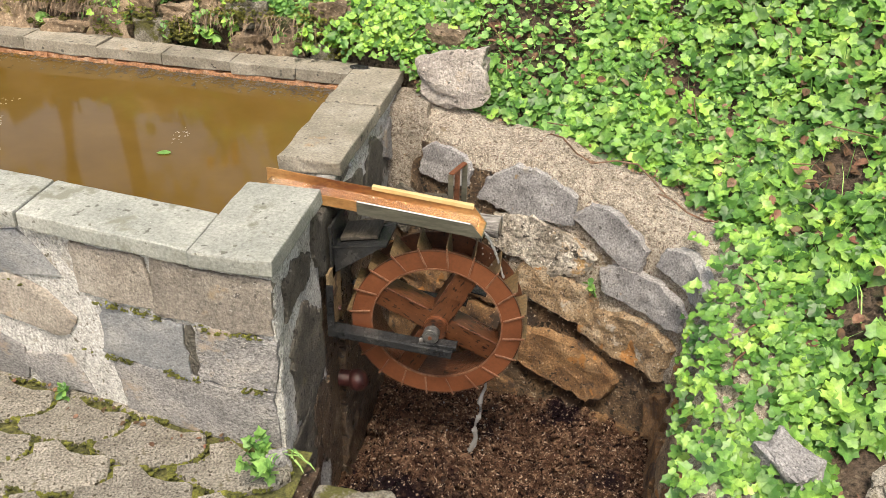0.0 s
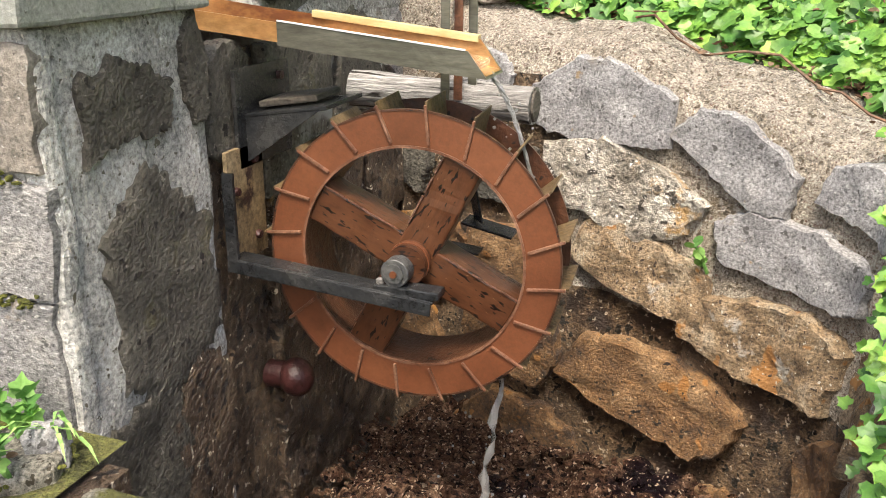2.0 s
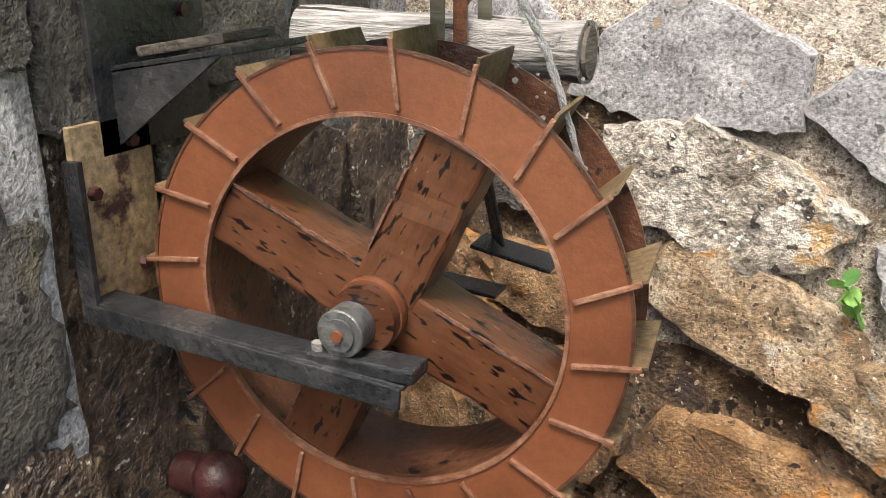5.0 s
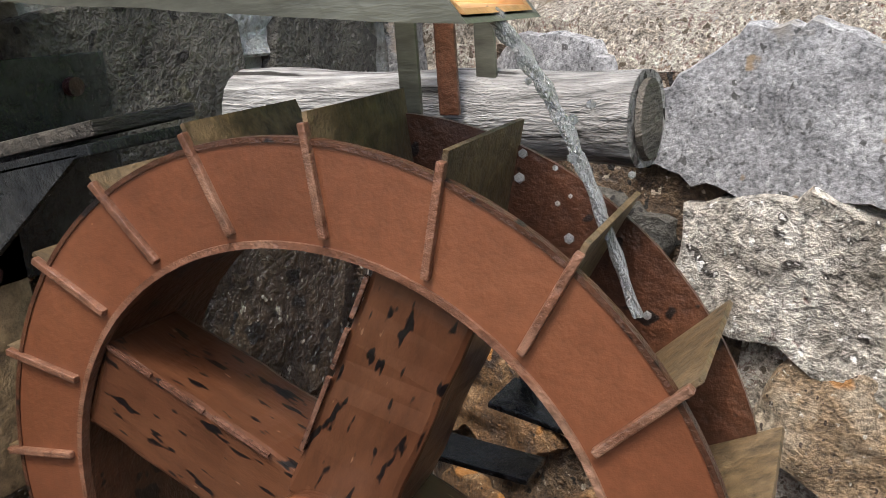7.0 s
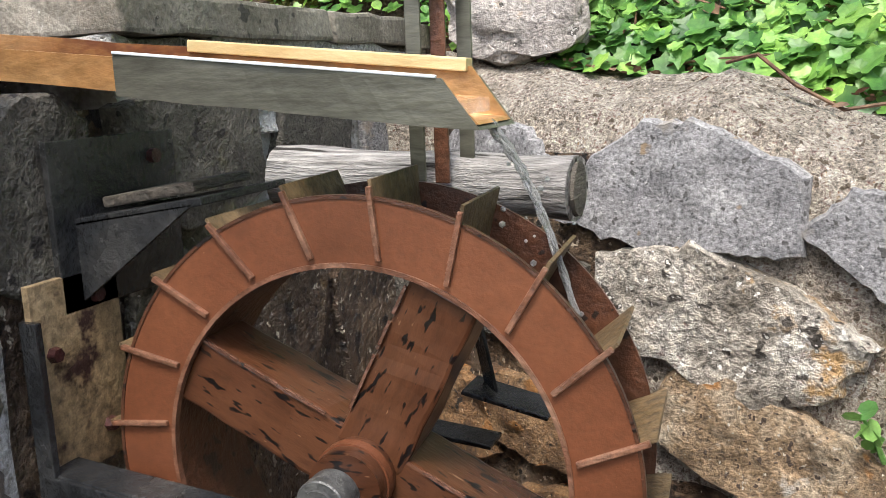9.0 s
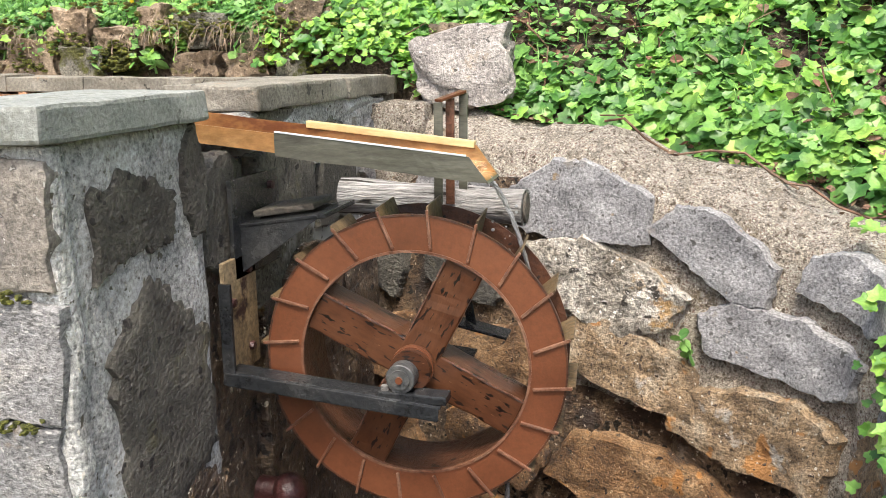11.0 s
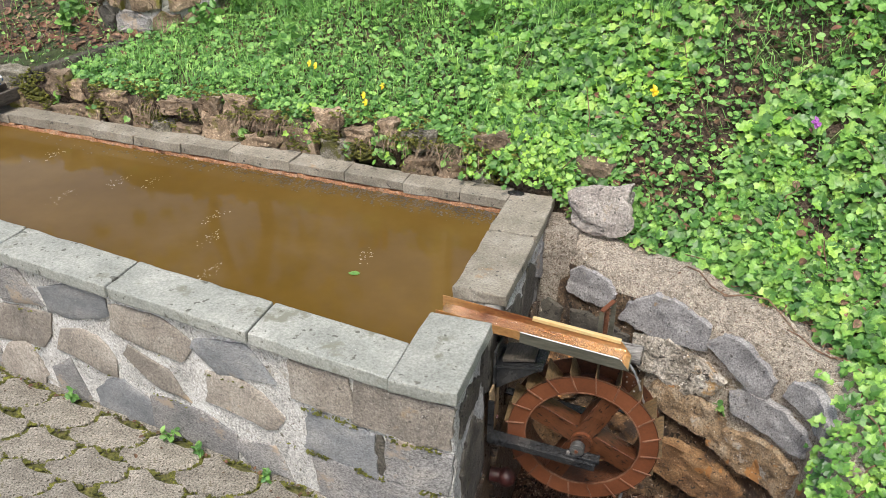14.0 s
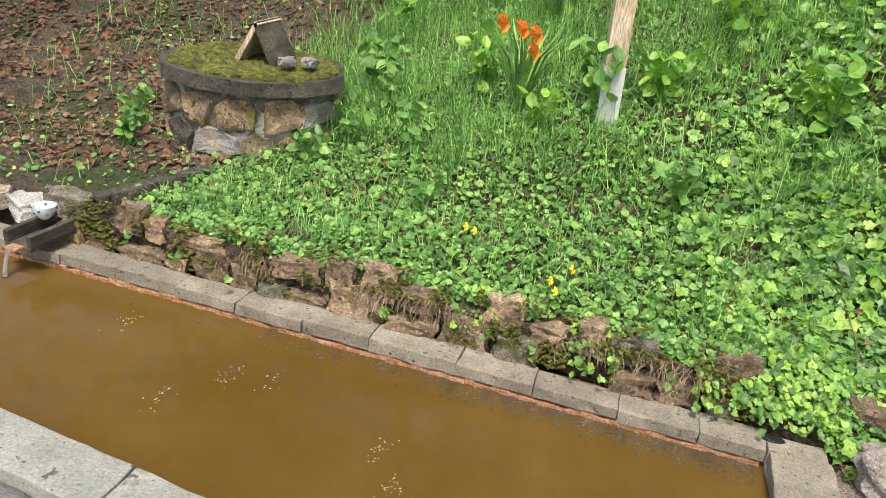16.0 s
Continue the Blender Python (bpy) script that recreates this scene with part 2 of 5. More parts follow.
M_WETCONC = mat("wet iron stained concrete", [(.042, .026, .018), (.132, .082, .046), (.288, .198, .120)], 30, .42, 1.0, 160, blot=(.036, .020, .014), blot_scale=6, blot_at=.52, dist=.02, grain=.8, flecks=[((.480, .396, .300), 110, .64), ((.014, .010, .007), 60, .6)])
M_SMEAR = mat("dark rock smeared with mortar", [(.1, .09, .073), (.155, .14, .112), (.22, .2, .165)], 12, .8, 1.0, 130, blot=(.42, .41, .385), blot_scale=5.5, blot_at=.48, dist=.012, grain=.6, rand=0, flecks=[((.05, .045, .035), 60, .64), ((.48, .46, .42), 120, .67)])
M_EDGING = mat("mossy brown stone", [(.11, .078, .05), (.235, .168, .11), (.41, .31, .22)], 12, .88, .8, 110, blot=(.150, .138, .024), blot_scale=8, blot_at=.56, rand=.3, dist=.015, grain=.5, flecks=[((.070, .046, .028), 50, .64), ((.499, .415, .303), 110, .67)])
M_BOULDER = mat("pale weathered boulder", [(.24, .21, .19), (.36, .32, .29), (.46, .42, .38)], 9, .85, .8, 130, blot=(.4, .31, .22), blot_scale=7, blot_at=.6, rand=.1, dist=.015, grain=.5, flecks=[((.1, .09, .08), 60, .65), ((.55, .52, .49), 120, .66)])
M_STRAW = mat("dry root", [(.10, .07, .04), (.17, .125, .075), (.26, .2, .13)], 13, .8, .1, 60, rand=.4, island=True)
M_SPECK = mat("pale water speck", [(.34, .28, .19), (.44, .38, .28), (.52, .46, .36)], 40, .6, .2, 120, rand=.1)
M_GALV = mat("galvanised shoe", [(.5, .52, .54), (.6, .62, .63), (.7, .71, .72)], 8, .5, .1, 90, rand=0, grain=.15)
M_CHINA = mat("white glazed china", [(.7, .72, .7), (.78, .79, .77)], 8, .2, 0, 60, rand=0)
M_BLUE = mat("blue glaze", [(.03, .1, .28), (.06, .18, .4)], 20, .25, 0, 60, rand=0)
M_ORANGE = mat("orange petal", [(.8, .25, .03), (.9, .36, .07)], 10, .5, 0, 60, rand=.1, trans=.3)
M_YELLOW = mat("yellow petal", [(.8, .6, .02), (.9, .7, .05)], 10, .5, 0, 60, rand=.1, trans=.3)
M_PURPLE = mat("purple petal", [(.35, .08, .4), (.45, .15, .5)], 10, .5, 0, 60, rand=.1, trans=.3)


def water_mat(name, clear):
    m = bpy.data.materials.new(name)
    m.use_nodes = True
    b = m.node_tree.nodes["Principled BSDF"]
    b.inputs["Base Color"].default_value = (1, 1, 1, 1)
    b.inputs["Roughness"].default_value = .03
    b.inputs["IOR"].default_value = 1.33
    b.inputs["Transmission Weight"].default_value = clear
    n = m.node_tree.nodes.new("ShaderNodeTexNoise")
    n.inputs["Scale"].default_value = 60
    bp = m.node_tree.nodes.new("ShaderNodeBump")
    bp.inputs["Strength"].default_value, bp.inputs["Distance"].default_value = 1.0, .006
    m.node_tree.links.new(n.outputs[0], bp.inputs["Height"])
    m.node_tree.links.new(bp.outputs[0], b.inputs["Normal"])
    return m


M_JET = water_mat("running water", .66)
M_FILM = water_mat("clear water film", 1.0)


# ---- building helpers ----
def link(name, bm, material, parent=None, label="", smooth=False):
    me = bpy.data.meshes.new(name)
    bmesh.ops.recalc_face_normals(bm, faces=bm.faces)
    bm.to_mesh(me)
    bm.free()
    me.materials.append(material)
    if smooth:
        for p in me.polygons:
            p.use_smooth = True
        me.set_sharp_from_angle(angle=radians(38))
    ob = new(name, me)
    if parent:
        ob.parent = parent
        ob.matrix_parent_inverse = parent.matrix_world.inverted()
    return tagged(ob, label) if label else ob


def part(name, bm, material, parent, label="", smooth=False):
    return link(name, bm, material, parent, label, smooth)


def holder(name, at, label, category, group="", kind=""):
    e = new(name)
    e.empty_display_size = 0.05
    e.matrix_world = Matrix.Translation(at)
    bpy.context.view_layer.update()
    return tagged(e, label, category, group, kind)


def fbm(p, sc, octaves=3):
    v, a = 0.0, 1.0
    for _ in range(octaves):
        v += a * noise.noise(Vector(p) * sc)
        sc, a = sc * 2.1, a * 0.5
    return v


def add_box(bm, x0, x1, y0, y1, z0, z1, m=Matrix(), bevel=0.0):
    r = bmesh.ops.create_cube(bm, size=1, matrix=m @ Matrix.Translation(((x0 + x1) / 2, (y0 + y1) / 2, (z0 + z1) / 2)) @ Matrix.Diagonal((x1 - x0, y1 - y0, z1 - z0, 1)))
    if bevel:
        es = list({e for v in r["verts"] for e in v.link_edges})
        bmesh.ops.bevel(bm, geom=es, offset=bevel, segments=2, affect='EDGES', profile=0.6)
    return bm


def box_bm(*a, **k):
    return add_box(bmesh.new(), *a, **k)


def rough_box(x0, x1, y0, y1, z0, z1, cut=0.04, amp=0.003, sc=18, bevel=0.006, seed=0.0):
    """A hewn slab: bevelled, cut into a grid and worn by noise."""
    bm = box_bm(x0, x1, y0, y1, z0, z1, bevel=bevel)
    for axis, a, b in ((0, x0, x1), (1, y0, y1)) + (((2, z0, z1),) if z1 - z0 > .25 else ()):
        n = min(26, max(1, int((b - a) / cut)))
        for i in range(1, n):
            co, no = [0, 0, 0], [0, 0, 0]
            co[axis], no[axis] = a + (b - a) * i / n, 1
            bmesh.ops.bisect_plane(bm, geom=bm.verts[:] + bm.edges[:] + bm.faces[:], plane_co=co, plane_no=no)
    for v in bm.verts:
        p = v.co.copy() + Vector((seed, seed * 2, 0))
        v.co += Vector((fbm(p, sc), fbm(p + Vector((9, 0, 0)), sc), fbm(p + Vector((0, 9, 0)), sc) * .6)) * amp
    return bm


def tube(bm, pts, radii, seg=10, cap=True):
    """A tube along points, tapering as the radii say."""
    rings = []
    for i, p in enumerate(pts):
        a, b = Vector(pts[max(0, i - 1)]), Vector(pts[min(len(pts) - 1, i + 1)])
        q = (b - a).to_track_quat('Z', 'Y')
        rings.append([bm.verts.new(Vector(p) + q @ Vector((radii[i] * math.cos(k * 2 * math.pi / seg), radii[i] * math.sin(k * 2 * math.pi / seg), 0))) for k in range(seg)])
    for r, s in zip(rings, rings[1:]):
        for k in range(seg):
            bm.faces.new((r[k], r[(k + 1) % seg], s[(k + 1) % seg], s[k]))
    if cap:
        bm.faces.new(rings[0][::-1])
        bm.faces.new(rings[-1])
    return bm


def cyl_y(bm, x, z, r, y0, y1, seg=32):
    bmesh.ops.create_cone(bm, cap_ends=True, segments=seg, radius1=r, radius2=r, depth=y1 - y0, matrix=pose(x, (y0 + y1) / 2, z, 90))
    return bm


def outline(w, h, n, rg, irr=0.16, square=3.0, jag=.1):
    """An uneven stone outline: a rounded block with jogged corners."""
    pts = []
    for k in range(n):
        a = 2 * math.pi * (k + rg.uniform(-.25, .25)) / n
        c, s = math.cos(a), math.sin(a)
        r = (abs(c) ** square + abs(s) ** square) ** (-1 / square)
        r *= 1 + rg.uniform(-irr, irr * .4)
        r *= 1 + jag * noise.noise(Vector((c * 4 + w * 90, s * 4, h * 70)))
        pts.append((c * r * w / 2, s * r * h / 2))
    return pts


def angular(w, h, rg, corners=7, per=6, jit=.13, rag=.03):
    """A broken block's outline: a few sharp corners joined by slightly uneven edges."""
    cs = []
    off = rg.uniform(0, 1)
    base = [(-1, -.8), (-.3, -1), (.55, -1), (1, -.65), (.95, .55), (.35, 1), (-.45, .95), (-1, .5)]
    if corners == 4:
        base = [(-1, -1), (.1, -1), (1, -1), (1, 1), (-.2, 1), (-1, 1)]
    for cx, cy in base[1::2] + [(-1, -.1)] if corners in (5, 6) else base:
        cs.append(Vector(((cx + rg.uniform(-jit, jit)) * w / 2, (cy + rg.uniform(-jit, jit) * 1.4) * h / 2)))
    cs.sort(key=lambda c: math.atan2(c.y / h, c.x / w))
    pts = []
    for a, b in zip(cs, cs[1:] + cs[:1]):
        for k in range(per):
            p = a.lerp(b, k / per)
            n = Vector((b.y - a.y, a.x - b.x)).normalized()
            p += n * (rag * min(w, h) * (noise.noise(Vector((p.x * 45 + off * 9, p.y * 45, off))) + .5 * rg.uniform(-1, 1)))
            pts.append((p.x, p.y))
    return pts


def stone_bm(pts, place, depth, rings=3, lump=.004, sc=30, seed=0.0, skew=0.0):
    """A stone on a face. place(u, v, d) gives the point d proud of the face."""
    bm = bmesh.new()
    rows = []
    for s, d in [(1.0, -.012), (1.0, depth * .7), (.965, depth)] + [(.965 * (1 - (i + 1) / (rings + .6)), depth) for i in range(rings)]:
        row = []
        for u, v in pts:
            uu, vv = u * s, v * s
            k = fbm((uu + seed, vv, seed), sc, 3) + 1.3 * (abs(noise.noise(Vector((uu * sc * .45 + seed, vv * sc * .8, 2)))) - .25)
            row.append(bm.verts.new(place(uu, vv, d + (lump * k + skew * vv if d > 0 else 0))))
        rows.append(row)
    n = len(pts)
    for a, b in zip(rows, rows[1:]):
        for k in range(n):
            bm.faces.new((a[k], a[(k + 1) % n], b[(k + 1) % n], b[k]))
    bm.faces.new(rows[-1])
    return bm


def scatter(name, spots, material, label, category, squash=(1.3, 1, .7), sub=1, kind="stuff"):
    """Many small lumps, gathered in one mesh: spots are (place, radius)."""
    b = bmesh.new()
    bmesh.ops.create_icosphere(b, subdivisions=sub, radius=1)
    base = np.array([v.co[:] for v in b.verts])
    tri = np.array([[v.index for v in f.verts] for f in b.faces])
    b.free()
    g = np.random.RandomState(len(spots))
    vs, fs = [], []
    for i, (p, r) in enumerate(spots):
        a = g.uniform(0, 6.28)
        q = base * (1 + g.normal(0, .12, (len(base), 1))) * np.array(squash) * r
        rot = np.array([[math.cos(a), -math.sin(a), 0], [math.sin(a), math.cos(a), 0], [0, 0, 1]])
        vs.append(q @ rot.T + np.array(p[:]))
        fs.append(tri + i * len(base))
    me = bpy.data.meshes.new(name)
    me.from_pydata(np.concatenate(vs).tolist(), [], np.concatenate(fs).tolist())
    me.materials.append(material)
    return tagged(new(name, me), label, category, kind=kind)


def annulus_flat(at, r0, r1, h, seg=20):
    """A low flat ring lying on a slab."""
    bm = bmesh.new()
    turn = []
    for k in range(seg):
        c, q = math.cos(2 * math.pi * k / seg), math.sin(2 * math.pi * k / seg)
        turn.append([bm.verts.new((at[0] + r * c * 1.3, at[1] + r * q * .7, at[2] + z)) for r, z in ((r0, 0), (r0, h), (r1, h), (r1, 0))])
    for a, b in zip(turn, turn[1:] + turn[:1]):
        for i in range(4):
            bm.faces.new((a[i], a[(i + 1) % 4], b[(i + 1) % 4], b[i]))
    bmesh.ops.recalc_face_normals(bm, faces=bm.faces[:])
    return bm


# ---- the lie of the land ----
WALL_LINE = [(-.02, .935), (.23, .81), (.44, .75), (.58, .72), (.72, .655), (.81, .575), (.84, .49), (.82, .39), (.81, .19), (.8, .0), (.8, -.15)]
WALL_U = [0.0]
for (ax, ay), (bx, by) in zip(WALL_LINE, WALL_LINE[1:]):
    WALL_U.append(WALL_U[-1] + math.hypot(bx - ax, by - ay))


def lerp_at(u, us, vs):
    return float(np.interp(u, us, vs))


def line_at(u):
    return Vector((lerp_at(u, WALL_U, [p[0] for p in WALL_LINE]), lerp_at(u, WALL_U, [p[1] for p in WALL_LINE])))


def pit_face(u, z, out=0.0):
    """A point of the curved pit wall at u metres along it; out is towards the pit."""
    a, b = line_at(max(u - .06, 0)), line_at(min(u + .06, WALL_U[-1]))
    d = (b - a).normalized()
    n = Vector((d.y, -d.x))
    p = line_at(u) + n * (.1 * (.1 - z) + out)
    return Vector((p.x, p.y, z))


def cap_front(u):
    return lerp_at(u, [0, .3, .49, .6, .7, .82, 1.0, 1.15, 1.34, 1.65], [.35, .305, .31, .265, .25, .2, .17, .12, .0, -.02])


# foot of the bank: x, y, z, way up the bank (x, y), steepness
FOOT = [(-9, 1.5, .5, -.3, 1, .05), (-2.9, 1.38, .52, -.15, 1, .06), (-2.15, 1.34, .53, -.05, 1, .1), (-1.45, 1.27, .53, 0, 1, .24), (-.55, 1.2, .53, 0, 1, .42),
        (-.02, 1.1, .48, .08, 1, .6), (.06, 1.03, .38, .25, 1, .8), (.32, .96, .345, .38, 1, .82), (.565, .89, .31, .52, .9, .82), (.785, .81, .26, .75, .72, .78),
        (.95, .65, .2, .9, .5, .7), (.96, .48, .15, 1, .2, .6), (.9, .31, .06, 1, 0, .5), (.95, .18, .0, 1, -.15, .35), (1.3, -.4, -.02, 1, -.3, .25), (5, -4, -.03, 1, -.3, .2)]
FS = [0.0]
for f, g in zip(FOOT, FOOT[1:]):
    FS.append(FS[-1] + math.hypot(g[0] - f[0], g[1] - f[1]))


def bank(s, d):
    """The bank's surface, s metres along its foot and d metres up it."""
    x, y, z, ux, uy, k = (lerp_at(s, FS, [f[i] for f in FOOT]) for i in range(6))
    n = math.hypot(ux, uy)
    x, y = x + ux / n * d, y + uy / n * d
    far = max(0.0, d - 1.6)
    kk = k * d if d < 1.6 else k * 1.6 + far * max(.36, k * .8)
    lump = fbm((x, y, 0), 1.6, 3) * .06 * min(1, d * 2.5) + fbm((x, y, 3), 9, 2) * .012 * min(1, d * 6)
    return Vector((x, y, z + kk + lump))


def s_of(x):
    """Place along the foot for an x on its straight left stretch."""
    return lerp_at(x, [f[0] for f in FOOT[:6]], FS[:6])


def sheet(rows, name, material, label, category="ground", kind="structure", smooth=True):
    bm = bmesh.new()
    vs = [[bm.verts.new(p) for p in r] for r in rows]
    for a, b in zip(vs, vs[1:]):
        for k in range(len(a) - 1):
            bm.faces.new((a[k], a[k + 1], b[k + 1], b[k]))
    return tagged(link(name, bm, material, smooth=smooth), label, category, kind=kind)


ss = [FS[0] + (FS[1] - FS[0]) * i / 10 for i in range(10)] + list(np.linspace(FS[1], FS[13], 150)) + list(np.linspace(FS[13], FS[15], 14))[1:]
dd = [0, .03, .08, .14] + list(np.linspace(.2, 3.2, 38)) + [3.5, 4, 5, 6.5, 8, 10, 13, 18, 25, 40, 70]
skirt = [Vector((bank(s, 0).x, bank(s, 0).y - .004, -.2 if s > FS[4] else .3)) for s in ss]
sheet([skirt] + [[bank(s, d) for s in ss] for d in dd], "bank", M_EARTH, "wooded bank of brown earth under ivy and leaf litter")

# flat ground as one sheet out to the horizon, open over the trough and the pit
bm = bmesh.new()
XS = [-300, -60, -14, -9, -2.7, -.02, .05, .9, 1.3, 5, 14, 60, 300]
YS = [-300, -60, -14, -5, -1.4, -.2, .01, .2, 1.16, 3, 14, 60, 300]
gv = {}
for i in range(len(XS) - 1):
    for j in range(len(YS) - 1):
        cx, cy = (XS[i] + XS[i + 1]) / 2, (YS[j] + YS[j + 1]) / 2
        if (-2.7 < cx < .9 and 0 < cy < 1.16) or (.05 < cx < .9 and -.15 < cy < .2):
            continue
        if (cx > .9 and cy > .2) or cy > 1.16:
            continue
        q = []
        for a, b in ((i, j), (i + 1, j), (i + 1, j + 1), (i, j + 1)):
            if (a, b) not in gv:
                gv[a, b] = bm.verts.new((XS[a], YS[b], -.016))
            q.append(gv[a, b])
        bm.faces.new(q)
tagged(link("ground", bm, M_SOIL), "mossy soil under and beside the paving", "ground", kind="structure")

lows = []
for y, z in ((1.24, .53), (1.0, .47), (.7, .44), (.4, .41), (.1, .34), (-.15, .2), (-.45, -.03)):
    lows.append([Vector((x, y + .03 * noise.noise(Vector((x * 2, y, 0))), z + .02 * noise.noise(Vector((x * 3, y * 3, 1))))) for x in np.linspace(-9.5, -2.74, 40)])
sheet(lows, "bank_end", M_EARTH, "brown earth bank beyond the end of the trough")

# ---- trough walls ----
SLOT0, SLOT1 = .288, .42
LEFT = -2.62


def askew(x):
    """The front wall runs at a slight angle, so that the trough narrows towards its far end."""
    return .163 * max(0.0, -x - .12)


def askew_back(x):
    return .07 * max(0.0, -x - .12)


def slant(ob, near=True):
    """The front wall bends a little: it closes on the back wall towards its far end."""
    for q in ob.data.vertices:
        if near or q.co.y < .2:
            q.co.y += askew(q.co.x)
        elif q.co.y > .5:
            q.co.y += askew_back(q.co.x)


def slant_back(ob):
    for q in ob.data.vertices:
        q.co.y += askew_back(q.co.x)
    return ob


def long_box(*a):
    bm = box_bm(*a)
    for k in range(1, 16):
        bmesh.ops.bisect_plane(bm, geom=bm.verts[:] + bm.edges[:] + bm.faces[:], plane_co=(LEFT * k / 16, 0, 0), plane_no=(1, 0, 0))
    return bm


front = tagged(link("wall_front", long_box(LEFT, -.012, .012, .135, -.3, .405), M_MORTAR), "low rubble wall of grey stone in pale mortar", "wall", kind="structure")
end_a = tagged(link("wall_end_near", rough_box(-.15, -.008, .024, SLOT0 - .004, -.55, .403, cut=.02, amp=.005, bevel=.006, seed=3), M_MORTAR), "mortared end wall of the trough beside the pit", "wall", kind="structure")
corner = tagged(link("wall_corner", rough_box(-.15, -.004, .0125, .04, -.3, .403, cut=.012, amp=.004, bevel=.008, seed=8), M_MORTAR), "mortared corner of the rubble wall", "wall", kind="structure")
end_b = tagged(link("wall_end_far", rough_box(-.135, -.008, SLOT1, 1.06, .13, .403, cut=.03, amp=.008, bevel=.004, seed=5), M_SMEAR), "damp stained end wall of the trough", "wall", kind="structure")
foot_b = tagged(link("wall_end_foot", rough_box(-.135, -.004, SLOT1, 1.06, -.55, .132, cut=.03, amp=.01, bevel=.004, seed=9), M_WET), "dark wet foot of the trough's end wall", "wall", kind="structure")
sill = tagged(link("wall_sill", box_bm(-.14, -.02, SLOT0 - .01, SLOT1 + .01, -.55, .345), M_WET), "dark wet wall under the gutter notch", "wall", kind="structure")
back = tagged(link("wall_back", long_box(LEFT, -.13, 1.035, 1.15, -.3, .40), M_DEPOSIT), "rust stained back wall of the trough", "wall", kind="structure")
left_wall = tagged(link("wall_left", box_bm(LEFT - .15, LEFT, .5, 1.3, -.3, .403), M_MORTAR), "mortared end of the trough", "wall", kind="structure")
water = tagged(link("water", long_box(LEFT, -.135, .13, 1.036, .3, .383), M_WATER), "still brown iron-rich water filling the trough", "water", kind="structure")


# coping slabs
def coping(name, x0, x1, y0, y1, material, seed, label, z0=.404, z1=.44, amp=.003, bevel=.005):
    return tagged(link(name, rough_box(x0, x1, y0, y1, z0, z1, seed=seed, amp=amp, bevel=bevel), material, smooth=False), label, "coping slab", group="coping slabs")


slant(front)
slant(water, False)
slant_back(back)
xs = [-.152, -.537, -.985, -1.415, -1.8, -2.17, -2.5, -2.77]
for i, (a, b) in enumerate(zip(xs, xs[1:])):
    slant(coping("coping_slab", b + .003, a - .003, -.008, .138, M_SLAB, i * 3.1, "pale grey stone coping slab with dark lichen spots"))
coping("coping_slab", LEFT - .15, LEFT, .545, 1.17, M_SLAB_OLD, 33, "brown stained coping slab at the far end of the trough")
coping("coping_slab", -.154, .006, -.008, SLOT0, M_SLAB, 41, "smooth grey corner coping slab beside the gutter")
coping("coping_slab", -.139, .006, SLOT1, .765, M_SLAB_OLD, 47, "brown stained coping slab with a chipped end", amp=.005)
coping("coping_slab", -.139, .006, .772, .995, M_SLAB_OLD, 51, "brown stained coping slab at the bank corner", amp=.005)
xs = [.0, -.14, -.3, -.5, -.72, -.93, -1.18, -1.38, -1.59, -1.79, -2.0, -2.2, -2.42, -2.77]
for i, (a, b) in enumerate(zip(xs, xs[1:])):
    y0 = 1.0 + rnd.uniform(-.006, .006)
    slant_back(coping("coping_slab", b + .001, a - .001, y0, (1.075 if i == 0 else 1.095) + rnd.uniform(-.01, .01), M_SLAB_OLD, 60 + i * 2.7, "narrow weathered back coping slab", z0=.398, z1=.434 + rnd.uniform(-.004, .003), amp=.005, bevel=.002))
# crust of orange deposit at the waterline
bm = bmesh.new()
for i in range(98):
    x = -.15 - i * .025
    add_box(bm, x - .025, x, .996 + rnd.uniform(-.004, .004), 1.034, .37, .398 + rnd.uniform(-.008, .0))
slant_back(tagged(link("deposit_crust", bm, M_DEPOSIT), "orange iron crust along the waterline", "crust", kind="stuff"))
slant_back(scatter("floating_scum", [((-.16 - abs(rnd.gauss(0, .7)) % 2.3, .998 - abs(rnd.gauss(0, .04)), .3835), rnd.uniform(.001, .0045)) for k in range(1500)], M_WOOD, "dark flecks of scum floating by the back wall", "scum", (1.4, 1, .2)))

# stones of the front wall
FRONT_STONES = [(-.132, .33, .25, .136, 0), (-.295, .195, .2, .135, -.02), (-.09, .198, .165, .128, -.03), (-.182, .055, .36, .142, .0), (-.345, .335, .18, .12, 0)]


def front_place(cx, cz, tilt):
    c, s = math.cos(tilt), math.sin(tilt)
    return lambda u, v, d: Vector((cx + u * c - v * s, .010 - d, cz + u * s + v * c))


